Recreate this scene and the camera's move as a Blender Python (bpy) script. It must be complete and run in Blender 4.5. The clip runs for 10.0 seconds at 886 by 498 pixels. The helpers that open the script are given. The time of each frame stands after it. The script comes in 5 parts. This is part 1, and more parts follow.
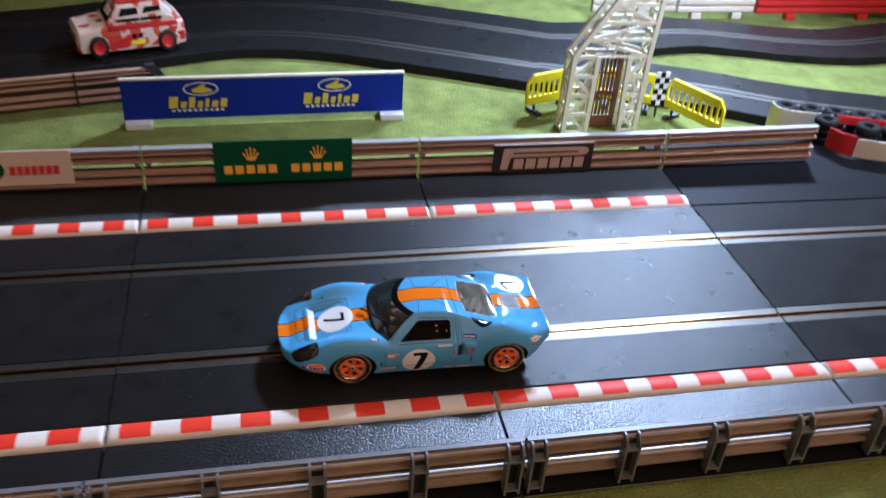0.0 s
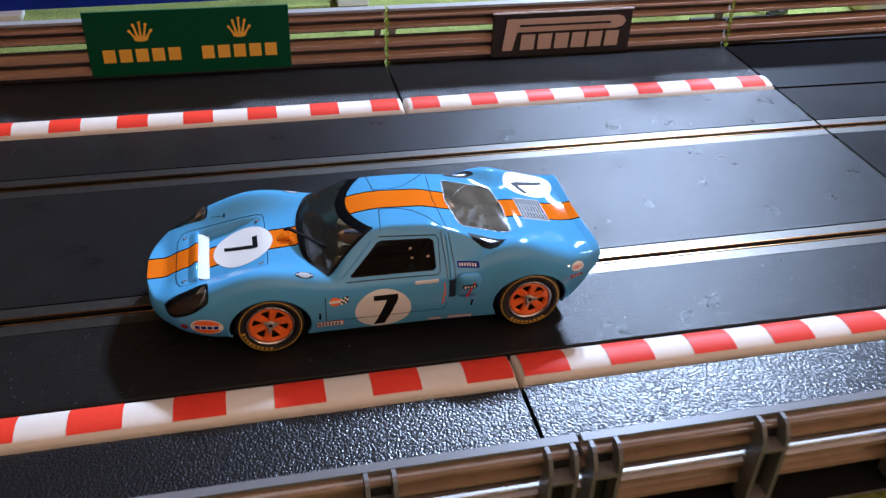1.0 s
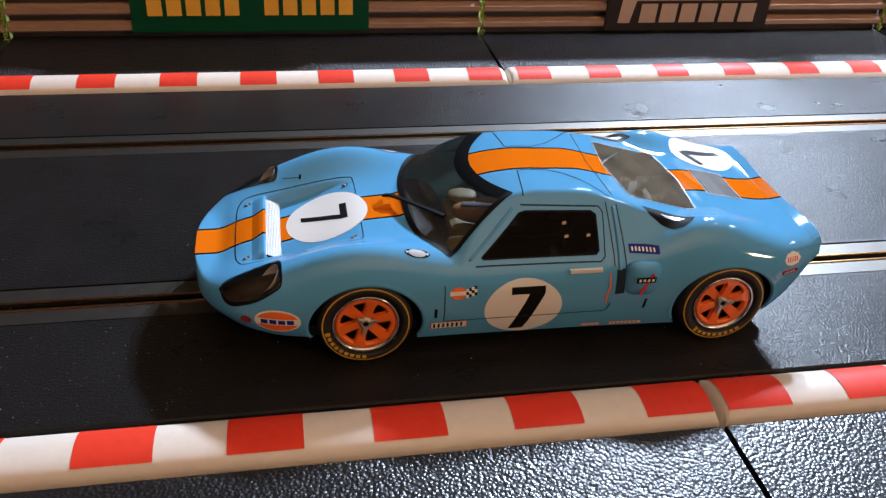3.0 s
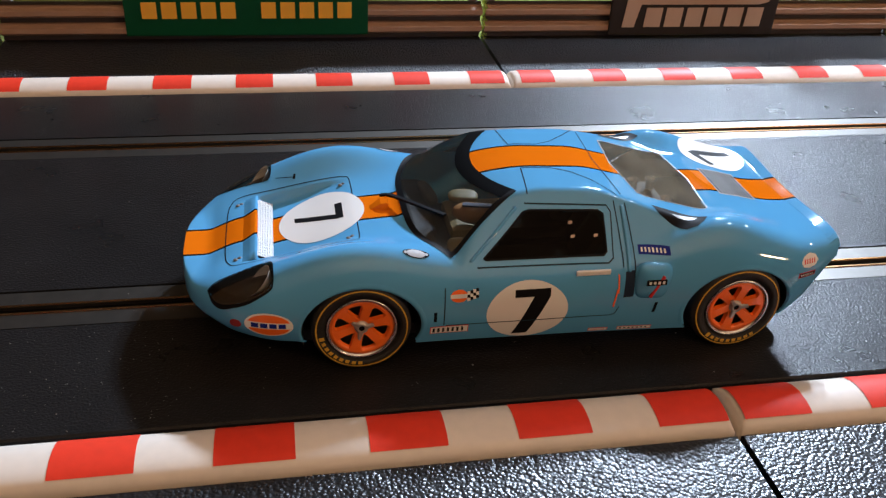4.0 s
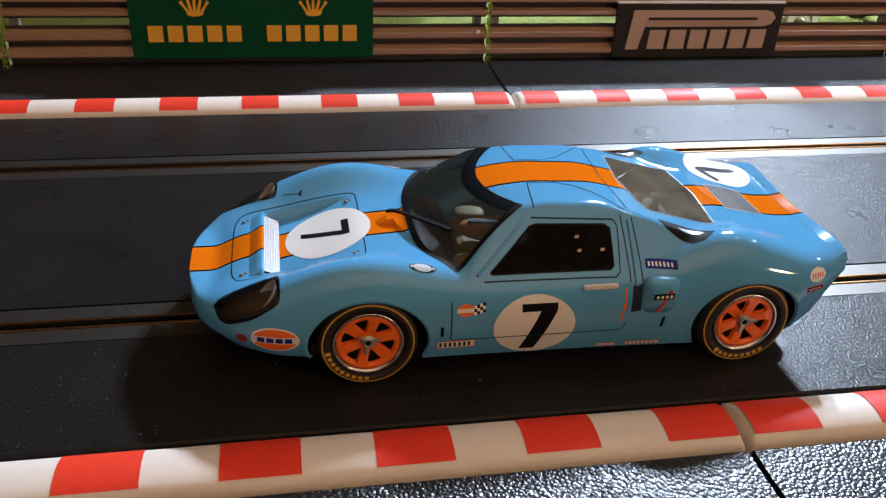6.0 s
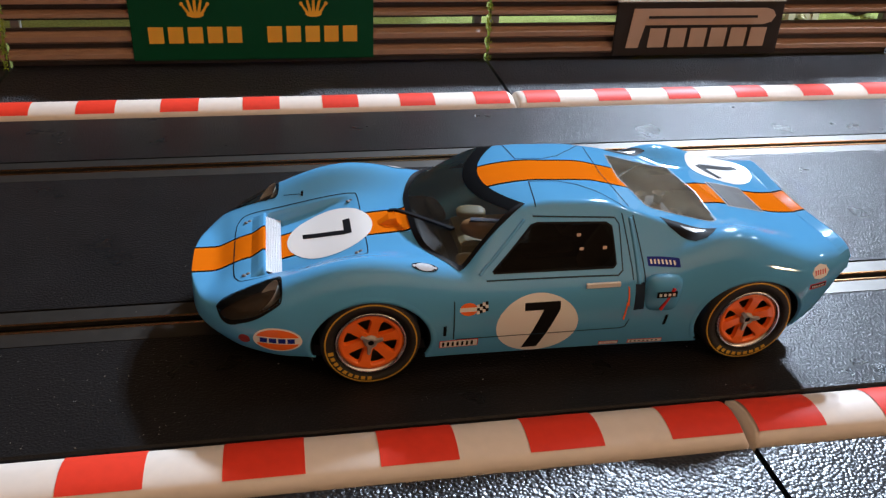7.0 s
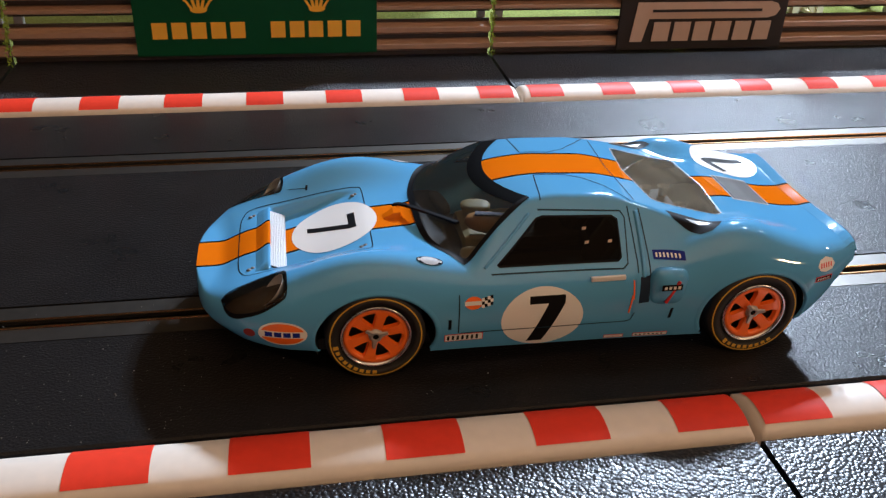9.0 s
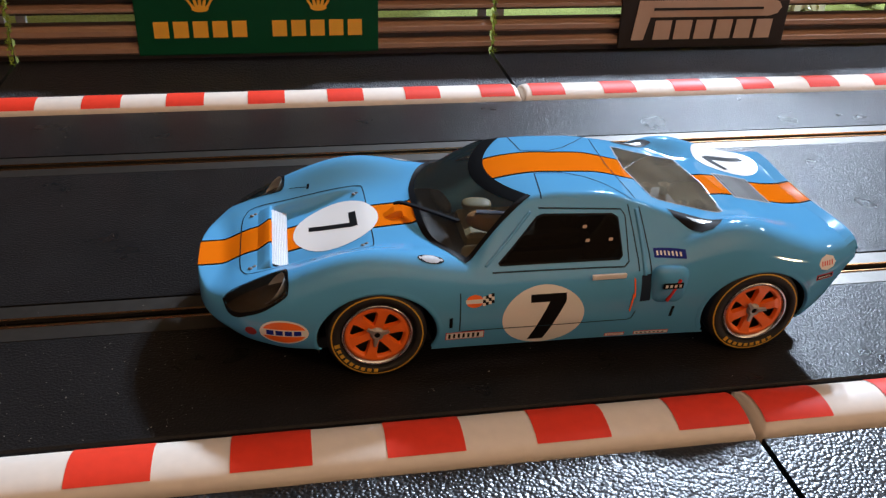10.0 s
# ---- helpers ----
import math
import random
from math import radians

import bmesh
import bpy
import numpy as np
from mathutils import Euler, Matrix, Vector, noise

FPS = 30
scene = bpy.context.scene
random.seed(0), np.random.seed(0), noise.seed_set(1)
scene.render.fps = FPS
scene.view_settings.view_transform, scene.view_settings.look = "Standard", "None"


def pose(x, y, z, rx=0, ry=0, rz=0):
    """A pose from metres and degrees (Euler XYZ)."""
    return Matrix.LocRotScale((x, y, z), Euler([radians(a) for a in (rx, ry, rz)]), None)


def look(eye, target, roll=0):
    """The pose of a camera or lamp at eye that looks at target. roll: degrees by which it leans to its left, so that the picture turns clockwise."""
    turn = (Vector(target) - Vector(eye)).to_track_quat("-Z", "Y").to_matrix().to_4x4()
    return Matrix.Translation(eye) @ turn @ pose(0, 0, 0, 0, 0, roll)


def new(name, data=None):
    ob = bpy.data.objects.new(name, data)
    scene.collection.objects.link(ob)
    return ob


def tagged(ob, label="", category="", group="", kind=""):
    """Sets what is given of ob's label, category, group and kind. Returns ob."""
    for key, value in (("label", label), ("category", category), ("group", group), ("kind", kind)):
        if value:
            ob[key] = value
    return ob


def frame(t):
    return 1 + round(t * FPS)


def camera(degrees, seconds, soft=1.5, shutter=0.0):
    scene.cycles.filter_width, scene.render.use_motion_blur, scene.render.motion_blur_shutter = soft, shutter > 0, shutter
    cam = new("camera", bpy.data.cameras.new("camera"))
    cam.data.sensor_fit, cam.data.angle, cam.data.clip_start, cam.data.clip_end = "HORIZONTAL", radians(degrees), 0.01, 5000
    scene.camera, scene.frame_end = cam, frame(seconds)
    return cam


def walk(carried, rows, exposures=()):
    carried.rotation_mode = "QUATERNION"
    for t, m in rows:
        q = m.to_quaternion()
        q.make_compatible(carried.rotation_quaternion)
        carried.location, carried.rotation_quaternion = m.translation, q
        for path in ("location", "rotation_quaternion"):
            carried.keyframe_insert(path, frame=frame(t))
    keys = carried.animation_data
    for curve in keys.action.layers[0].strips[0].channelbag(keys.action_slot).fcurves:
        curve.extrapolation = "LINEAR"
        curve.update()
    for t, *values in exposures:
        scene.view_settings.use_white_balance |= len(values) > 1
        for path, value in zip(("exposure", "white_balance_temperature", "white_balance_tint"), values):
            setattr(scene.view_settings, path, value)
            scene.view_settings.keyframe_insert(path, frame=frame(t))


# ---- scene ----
cam = camera(53.08, 10.0, soft=1.35, shutter=0.4)
PATH = [
    (0, (-0.10185, -0.38099, 0.29045), (-0.04347, -0.13809, 0.12435), 4.39),
    (0.5, (-0.07393, -0.31155, 0.20785), (-0.01449, -0.07065, 0.03921), 2.94),
    (1, (-0.06496, -0.26008, 0.16835), (-0.00596, -0.02051, -0.00232), 2.36),
    (1.5, (-0.07553, -0.23514, 0.15403), (-0.01659, 0.00319, -0.01837), 2.67),
    (2, (-0.07496, -0.22242, 0.13637), (-0.01737, 0.01458, -0.03832), 2.82),
    (2.5, (-0.08251, -0.20961, 0.12106), (-0.02964, 0.03099, -0.05016), 3.41),
    (2.8, (-0.08073, -0.20899, 0.11267), (-0.02887, 0.03878, -0.04832), 3.27),
    (3, (-0.07948, -0.20411, 0.11540), (-0.02798, 0.04420, -0.04487), 3.26),
    (4.5, (-0.07792, -0.19853, 0.10597), (-0.02633, 0.05475, -0.04629), 3.14),
    (5, (-0.07861, -0.19971, 0.10641), (-0.02673, 0.05506, -0.04325), 3.17),
    (5.5, (-0.07858, -0.19964, 0.10630), (-0.02741, 0.05611, -0.04194), 3.06),
    (7, (-0.07877, -0.19964, 0.10582), (-0.02851, 0.05670, -0.04172), 2.46),
    (7.5, (-0.07903, -0.19961, 0.10593), (-0.02889, 0.05644, -0.04214), 2.37),
    (8, (-0.07892, -0.19955, 0.10551), (-0.02895, 0.05639, -0.04281), 2.31),
    (8.5, (-0.07884, -0.19991, 0.10536), (-0.02941, 0.05600, -0.04320), 2.21),
    (9, (-0.07897, -0.19966, 0.10532), (-0.02998, 0.05624, -0.04340), 2.16),
    (9.5, (-0.07910, -0.19960, 0.10551), (-0.03035, 0.05631, -0.04327), 2.14),
    (10, (-0.07887, -0.19992, 0.10540), (-0.03054, 0.05586, -0.04373), 2.05),
]
walk(cam, [(t, look(eye, target, roll)) for t, eye, target, roll in PATH],
     exposures=[(0.0, 0.18, 5400, 15), (1.0, 0.22, 5520, 15), (2.5, 0.27, 6150, 13), (4.5, 0.14, 6250, 11), (10.0, 0.14, 6250, 11)])

# ---- world, lights, exposure ----
world = bpy.data.worlds.new("room_air")
scene.world = world
world.use_nodes = True
world.node_tree.nodes["Background"].inputs[0].default_value = (1.0, 0.82, 0.70, 1)
world.node_tree.nodes["Background"].inputs[1].default_value = 0.035
scene.view_settings.exposure = 0.0


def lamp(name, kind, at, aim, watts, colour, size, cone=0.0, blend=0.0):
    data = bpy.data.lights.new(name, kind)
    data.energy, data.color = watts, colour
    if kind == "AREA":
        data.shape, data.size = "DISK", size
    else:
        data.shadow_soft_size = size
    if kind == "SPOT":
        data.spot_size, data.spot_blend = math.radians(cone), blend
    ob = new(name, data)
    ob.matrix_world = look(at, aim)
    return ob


COOL = (0.70, 0.83, 1.0)
lamp("led_lamp", "SPOT", (0.49, 0.89, 0.71), (0.13, 0.08, 0), 53.0, COOL, 0.026, 60, 0.9)
lamp("led_lamp", "SPOT", (0.58, 0.83, 0.71), (0.13, 0.05, 0), 53.0, COOL, 0.026, 58, 0.9)
lamp("led_spot", "POINT", (0.55, 0.12, 0.93), (0, 0, 0), 3.0, COOL, 0.036)
lamp("led_spot", "POINT", (0.80, 0.15, 0.74), (0, 0, 0), 3.0, COOL, 0.036)
lamp("led_spot", "SPOT", (0.40, 0.10, 0.50), (0.20, 0.36, 0), 22.0, COOL, 0.04, 72, 0.8)
# unseen warm fill, added and bounced off the ceiling
lamp("warm_fill", "AREA", (0.15, -1.45, 0.10), (0.15, -1.40, 1.6), 38.0, (1.0, 0.62, 0.36), 0.3)
lamp("table_lamp", "POINT", (0.92, -1.00, 0.50), (0, 0, 0), 13.0, (1.0, 0.62, 0.34), 0.034)


# ---- materials ----
def shader(name, colour, rough=0.5, metal=0.0, coat=0.0, grain=0.0, grain_size=900.0, bump=0.0, bump_size=900.0, spec=0.5, wear=0.0):
    """A principled material with colour grain at two scales and fine relief."""
    m = bpy.data.materials.new(name)
    m.use_nodes = True
    n, l = m.node_tree.nodes, m.node_tree.links
    p = n["Principled BSDF"]
    p.inputs["Base Color"].default_value = (*colour, 1)
    p.inputs["Roughness"].default_value = rough
    p.inputs["Metallic"].default_value = metal
    p.inputs["Coat Weight"].default_value = coat
    p.inputs["Coat Roughness"].default_value = 0.05
    p.inputs["Specular IOR Level"].default_value = spec
    tc = n.new("ShaderNodeTexCoord")
    if grain:
        a, b = n.new("ShaderNodeTexNoise"), n.new("ShaderNodeTexNoise")
        a.inputs["Scale"].default_value, b.inputs["Scale"].default_value = grain_size, grain_size / 14
        a.inputs["Detail"].default_value = b.inputs["Detail"].default_value = 4
        l.new(tc.outputs["Object"], a.inputs["Vector"])
        l.new(tc.outputs["Object"], b.inputs["Vector"])
        mix = n.new("ShaderNodeMath")
        mix.operation = "ADD"
        l.new(a.outputs["Fac"], mix.inputs[0])
        l.new(b.outputs["Fac"], mix.inputs[1])
        ramp = n.new("ShaderNodeMapRange")
        ramp.inputs["From Min"].default_value, ramp.inputs["From Max"].default_value = 0.6, 1.4
        ramp.inputs["To Min"].default_value, ramp.inputs["To Max"].default_value = 1 - grain, 1 + grain
        l.new(mix.outputs[0], ramp.inputs["Value"])
        mul = n.new("ShaderNodeMix")
        mul.data_type, mul.blend_type = "RGBA", "MULTIPLY"
        mul.inputs["Factor"].default_value = 1.0
        mul.inputs["A"].default_value = (*colour, 1)
        l.new(ramp.outputs["Result"], mul.inputs["B"])
        l.new(mul.outputs["Result"], p.inputs["Base Color"])
        if wear:
            rr = n.new("ShaderNodeMapRange")
            rr.inputs["From Min"].default_value, rr.inputs["From Max"].default_value = 0.3, 0.7
            rr.inputs["To Min"].default_value, rr.inputs["To Max"].default_value = max(rough - wear, 0.02), rough + wear
            l.new(b.outputs["Fac"], rr.inputs["Value"])
            l.new(rr.outputs["Result"], p.inputs["Roughness"])
    if bump:
        c, bp = n.new("ShaderNodeTexNoise"), n.new("ShaderNodeBump")
        c.inputs["Scale"].default_value, c.inputs["Detail"].default_value = bump_size, 2
        l.new(tc.outputs["Object"], c.inputs["Vector"])
        bp.inputs["Strength"].default_value, bp.inputs["Distance"].default_value = 1.0, bump
        l.new(c.outputs["Fac"], bp.inputs["Height"])
        l.new(bp.outputs["Normal"], p.inputs["Normal"])
    return m


def pebbled(name, colour, rough=0.30, depth=0.00016, spec=0.50):
    """Black moulded plastic with a coarse relief of small domes."""
    m = shader(name, colour, rough=rough, grain=0.3, grain_size=1500, spec=spec)
    n, l = m.node_tree.nodes, m.node_tree.links
    tc, v, bp, q, mul, dome = n["Texture Coordinate"], n.new("ShaderNodeTexVoronoi"), n.new("ShaderNodeBump"), n.new("ShaderNodeTexNoise"), n.new("ShaderNodeMath"), n.new("ShaderNodeMath")
    v.feature = "SMOOTH_F1"
    v.inputs["Scale"].default_value = 1450
    v.inputs["Smoothness"].default_value = 0.35
    q.inputs["Scale"].default_value = 700
    l.new(tc.outputs["Object"], v.inputs["Vector"])
    l.new(tc.outputs["Object"], q.inputs["Vector"])
    mul.operation, dome.operation = "MULTIPLY", "SUBTRACT"
    mul.inputs[1].default_value = 0.5
    l.new(q.outputs["Fac"], mul.inputs[0])
    l.new(mul.outputs[0], dome.inputs[0])
    l.new(v.outputs["Distance"], dome.inputs[1])
    bp.inputs["Strength"].default_value, bp.inputs["Distance"].default_value = 1.0, depth
    l.new(dome.outputs[0], bp.inputs["Height"])
    l.new(bp.outputs["Normal"], n["Principled BSDF"].inputs["Normal"])
    return m


def livery(name):
    """Blue paint with an orange band edged in black along the middle."""
    m = shader(name, (0.098, 0.350, 0.625), rough=0.6, coat=0.85, spec=0.0)
    n, l = m.node_tree.nodes, m.node_tree.links
    tc = n["Texture Coordinate"]
    sep, ab = n.new("ShaderNodeSeparateXYZ"), n.new("ShaderNodeMath")
    l.new(tc.outputs["Object"], sep.inputs[0])
    ab.operation = "ABSOLUTE"
    l.new(sep.outputs["Y"], ab.inputs[0])
    last = None
    base = (0.098, 0.350, 0.625, 1)
    for limit, colour in ((0.00515, (0.006, 0.006, 0.007, 1)), (0.00455, (0.74, 0.165, 0.003, 1))):
        less = n.new("ShaderNodeMath")
        less.operation = "LESS_THAN"
        less.inputs[1].default_value = limit
        l.new(ab.outputs[0], less.inputs[0])
        mix = n.new("ShaderNodeMix")
        mix.data_type = "RGBA"
        l.new(less.outputs[0], mix.inputs["Factor"])
        if last:
            l.new(last, mix.inputs["A"])
        else:
            mix.inputs["A"].default_value = base
        mix.inputs["B"].default_value = colour
        last = mix.outputs["Result"]
    l.new(last, n["Principled BSDF"].inputs["Base Color"])
    return m


def glassy(name, colour, rough=0.03, clear=0.75, coat=0.5, spec=0.5):
    """Thin clear plastic: mostly see-through, with a real gloss."""
    m = bpy.data.materials.new(name)
    m.use_nodes = True
    n, l = m.node_tree.nodes, m.node_tree.links
    p = n["Principled BSDF"]
    p.inputs["Base Color"].default_value = (*colour, 1)
    p.inputs["Roughness"].default_value = rough
    p.inputs["Coat Weight"].default_value = coat
    p.inputs["Specular IOR Level"].default_value = spec
    t, mix = n.new("ShaderNodeBsdfTransparent"), n.new("ShaderNodeMixShader")
    t.inputs[0].default_value = (0.92, 0.92, 0.90, 1)
    mix.inputs[0].default_value = clear
    l.new(p.outputs[0], mix.inputs[1])
    l.new(t.outputs[0], mix.inputs[2])
    l.new(mix.outputs[0], n["Material Output"].inputs["Surface"])
    return m


M_TRACK = shader("track_plastic", (0.0125, 0.012, 0.012), rough=0.28, spec=0.125, grain=0.3, grain_size=900, bump=0.00018, bump_size=1950, wear=0.008)
M_TRACK_DULL = shader("track_dull_plastic", (0.016, 0.0155, 0.0155), rough=0.45, spec=0.035, grain=0.35, grain_size=700, bump=0.00010, bump_size=1600, wear=0.05)
M_BORDER = pebbled("border_plastic", (0.008, 0.008, 0.009))
# far border: same plastic, set slightly paler and rougher
M_BORDER_FAR = pebbled("far_border_plastic", (0.012, 0.012, 0.013), 0.42, 0.00055, 0.42)
M_BORDER_SMOOTH = shader("border_smooth", (0.007, 0.007, 0.008), rough=0.5, spec=0.05, grain=0.3, grain_size=800, bump=0.00006, bump_size=2200)
M_RAIL = shader("rail_steel", (0.085, 0.077, 0.067), rough=0.43, metal=0.9, grain=0.2, grain_size=300)
M_RAIL_EDGE = shader("rail_copper", (0.33, 0.18, 0.075), rough=0.26, metal=1.0)
M_KERB_WHITE = shader("kerb_white", (0.71, 0.63, 0.545), rough=0.5, spec=0.2, grain=0.05, grain_size=500, wear=0.06)
M_KERB_RED = shader("kerb_red", (0.72, 0.045, 0.020), rough=0.5, spec=0.15, grain=0.08, grain_size=500, wear=0.06)
M_GRASS = shader("flocked_grass", (0.165, 0.19, 0.048), rough=0.95, grain=0.5, grain_size=700, bump=0.0012, bump_size=900, spec=0.1)
M_BEAM = shader("barrier_tan", (0.34, 0.21, 0.145), rough=0.55, spec=0.3, grain=0.14, grain_size=220, wear=0.08)
# near rails' tan, greyed in the colour for their shaded side
M_BEAM_SHADED = shader("barrier_shaded_tan", (0.30, 0.21, 0.15), rough=0.32, grain=0.2, grain_size=220, wear=0.08)
# very dark tan, carries the shade of the rail grooves in its colour
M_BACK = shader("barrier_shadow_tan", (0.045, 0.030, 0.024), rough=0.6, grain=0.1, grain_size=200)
M_GREY = shader("barrier_grey", (0.28, 0.27, 0.265), rough=0.35, grain=0.1, grain_size=300)
M_POST = shader("post_grey", (0.15, 0.15, 0.155), rough=0.35, grain=0.12, grain_size=300)
M_DARK = shader("dark_plastic", (0.02, 0.02, 0.021), rough=0.5, grain=0.2, grain_size=300)
M_PAINT = livery("blue_livery")
M_BLUE = shader("blue_paint", (0.098, 0.350, 0.625), rough=0.6, coat=0.85, spec=0.0)
M_ORANGE = shader("wheel_orange", (0.92, 0.165, 0.014), rough=0.35, coat=0.3)
M_WHITE = shader("decal_white", (0.78, 0.78, 0.76), rough=0.35, coat=0.4)
M_BLACK = shader("gloss_black", (0.008, 0.008, 0.009), rough=0.5, spec=0.06)
M_SEAM = shader("panel_gap", (0.004, 0.006, 0.009), rough=0.8, spec=0.1)
M_SEAM_SOFT = shader("door_gap", (0.020, 0.046, 0.066), rough=0.7, spec=0.1)
M_STRIP = shader("matt_black", (0.0025, 0.0025, 0.0027), rough=0.7, spec=0.02)
M_PIN = shader("pin_steel", (0.13, 0.13, 0.125), rough=0.55, metal=0.3, spec=0.2)
M_ENGINE = shader("engine_grey", (0.085, 0.088, 0.085), rough=0.7, spec=0.08, grain=0.3, grain_size=500)
M_INTAKE = shader("intake_shade", (0.010, 0.022, 0.045), rough=0.6, spec=0.2)
M_CAST = shader("cast_alloy", (0.42, 0.42, 0.41), rough=0.32, metal=0.6)
M_MARKER = shader("marker_red", (0.24, 0.012, 0.012), rough=0.35)
M_TYRE = shader("tyre_rubber", (0.016, 0.015, 0.014), rough=0.62, grain=0.25, grain_size=900, bump=0.00006, bump_size=3000)
M_YELLOW_INK = shader("yellow_ink", (0.62, 0.36, 0.03), rough=0.5)
M_CHROME = shader("chrome", (0.56, 0.56, 0.56), rough=0.27, metal=1.0, grain=0.15, grain_size=900)
M_SILVER = shader("silver_paint", (0.70, 0.70, 0.70), rough=0.35, metal=0.15)
M_GLASS = glassy("clear_window", (0.09, 0.09, 0.08), clear=0.74)
M_HAZE = glassy("hazy_window", (0.30, 0.27, 0.22), rough=0.10, clear=0.74)
hn, hl = M_HAZE.node_tree.nodes, M_HAZE.node_tree.links
haze_noise, haze_ramp, haze_tc = hn.new("ShaderNodeTexNoise"), hn.new("ShaderNodeValToRGB"), hn.new("ShaderNodeTexCoord")
haze_noise.inputs["Scale"].default_value, haze_noise.inputs["Detail"].default_value = 130, 1
haze_ramp.color_ramp.elements[0].position, haze_ramp.color_ramp.elements[0].color = 0.30, (0.20, 0.15, 0.10, 1)
haze_ramp.color_ramp.elements[1].position, haze_ramp.color_ramp.elements[1].color = 0.62, (0.46, 0.41, 0.31, 1)
hl.new(haze_tc.outputs["Object"], haze_noise.inputs["Vector"])
hl.new(haze_noise.outputs["Fac"], haze_ramp.inputs["Fac"])
hl.new(haze_ramp.outputs["Color"], hn["Principled BSDF"].inputs["Base Color"])
M_SMOKE = glassy("smoked_window", (0.008, 0.007, 0.006), rough=0.3, clear=0.06, coat=0.0, spec=0.0)
M_LENS = glassy("lamp_cover", (0.03, 0.026, 0.02), clear=0.72)
M_CABIN = shader("cabin_dark", (0.018, 0.017, 0.016), rough=0.7, grain=0.3, grain_size=400)
M_CREAM = shader("cabin_cream", (0.205, 0.160, 0.068), rough=0.55, spec=0.2, grain=0.15, grain_size=400)
M_RED = shader("red_plastic", (0.62, 0.03, 0.03), rough=0.35, grain=0.1, grain_size=200)
M_NAVY = shader("navy_print", (0.008, 0.022, 0.25), rough=0.5, spec=0.15, grain=0.06, grain_size=300)
M_GREEN = shader("green_print", (0.002, 0.065, 0.024), rough=0.5, spec=0.15, grain=0.08, grain_size=300)
M_GOLD = shader("gold_print", (0.86, 0.44, 0.022), rough=0.4)
M_YELLOW = shader("yellow_plastic", (0.93, 0.78, 0.003), rough=0.5, spec=0.2, grain=0.06, grain_size=200)
M_IVORY = shader("ivory_plastic", (0.74, 0.71, 0.55), rough=0.45, grain=0.08, grain_size=250)
M_BROWN = shader("brown_plastic", (0.22, 0.085, 0.055), rough=0.5, grain=0.15, grain_size=250)
M_BOARD = shader("board_black", (0.026, 0.020, 0.018), rough=0.5, spec=0.2, grain=0.15, grain_size=300)
M_TAN = shader("tan_print", (0.46, 0.31, 0.22), rough=0.4, grain=0.06, grain_size=250)
M_WALL = shader("room_wall", (0.06, 0.05, 0.045), rough=0.9, grain=0.1, grain_size=12, bump=0.002, bump_size=60)
# unseen ceiling, kept pale to bounce the warm fill
M_CEILING = shader("ceiling_paint", (0.78, 0.76, 0.72), rough=0.9, grain=0.04, grain_size=15, bump=0.001, bump_size=80)
M_FLOOR = shader("room_floor", (0.12, 0.08, 0.05), rough=0.6, grain=0.3, grain_size=20)
M_LIME = shader("lime_flock", (0.30, 0.46, 0.06), rough=0.9, grain=0.4, grain_size=900)


# ---- building helpers ----
def mesh_of(name, verts, faces, smooth=False):
    me = bpy.data.meshes.new(name)
    me.from_pydata([tuple(map(float, v)) for v in verts], [], [tuple(map(int, f)) for f in faces])
    me.validate()
    if smooth:
        me.polygons.foreach_set("use_smooth", [True] * len(me.polygons))
    me.update()
    return me


def thing(name, label, category, at=(0, 0, 0), group="", kind="", turn=0.0):
    ob = new(name)
    ob.empty_display_size = 0.01
    ob.matrix_world = pose(*at, 0, 0, turn)
    return tagged(ob, label, category, group, kind)


def part(name, me, material, parent=None, label="", bevel=0.0, at=None):
    ob = new(name, me)
    if material is not None and not me.materials:
        me.materials.append(material)
    if parent is not None:
        ob.parent = parent
    if at is not None:
        ob.matrix_local = at
    if bevel:
        mod = ob.modifiers.new("bevel", "BEVEL")
        mod.width, mod.segments, mod.limit_method = bevel, 2, "ANGLE"
    if label:
        ob["label"] = label
    return ob


def box(x0, x1, y0, y1, z0, z1, name="box", chamfer=0.0):
    bm = bmesh.new()
    bmesh.ops.create_cube(bm, size=1)
    for v in bm.verts:
        v.co = Vector(((x0 + x1) / 2 + v.co.x * (x1 - x0), (y0 + y1) / 2 + v.co.y * (y1 - y0), (z0 + z1) / 2 + v.co.z * (z1 - z0)))
    if chamfer:
        bmesh.ops.bevel(bm, geom=bm.edges[:], offset=chamfer, segments=2, affect="EDGES", profile=0.6)
    me = bpy.data.meshes.new(name)
    bm.to_mesh(me)
    bm.free()
    return me


def sweep(profile, path, name="sweep", closed=False, smooth=False, caps=True):
    """Carry a profile (sideways, up) along a path of (x, y, z); sideways is to the left of the way."""
    verts, faces, n, k = [], [], len(path), len(profile)
    for i, p in enumerate(path):
        a, b = Vector(path[max(i - 1, 0)]), Vector(path[min(i + 1, n - 1)])
        d = (b - a)
        d.z = 0
        d.normalize()
        side = Vector((-d.y, d.x, 0))
        for s, u in profile:
            verts.append(Vector(p) + side * s + Vector((0, 0, u)))
    for i in range(n - 1):
        for j in range(k if closed else k - 1):
            a, b = i * k + j, i * k + (j + 1) % k
            faces.append((a, b, b + k, a + k))
    if closed and caps:
        faces.append(tuple(range(k - 1, -1, -1)))
        faces.append(tuple((n - 1) * k + j for j in range(k)))
    me = mesh_of(name, verts, faces, smooth)
    bm = bmesh.new()
    bm.from_mesh(me)
    bmesh.ops.recalc_face_normals(bm, faces=bm.faces[:])
    bm.to_mesh(me)
    bm.free()
    return me


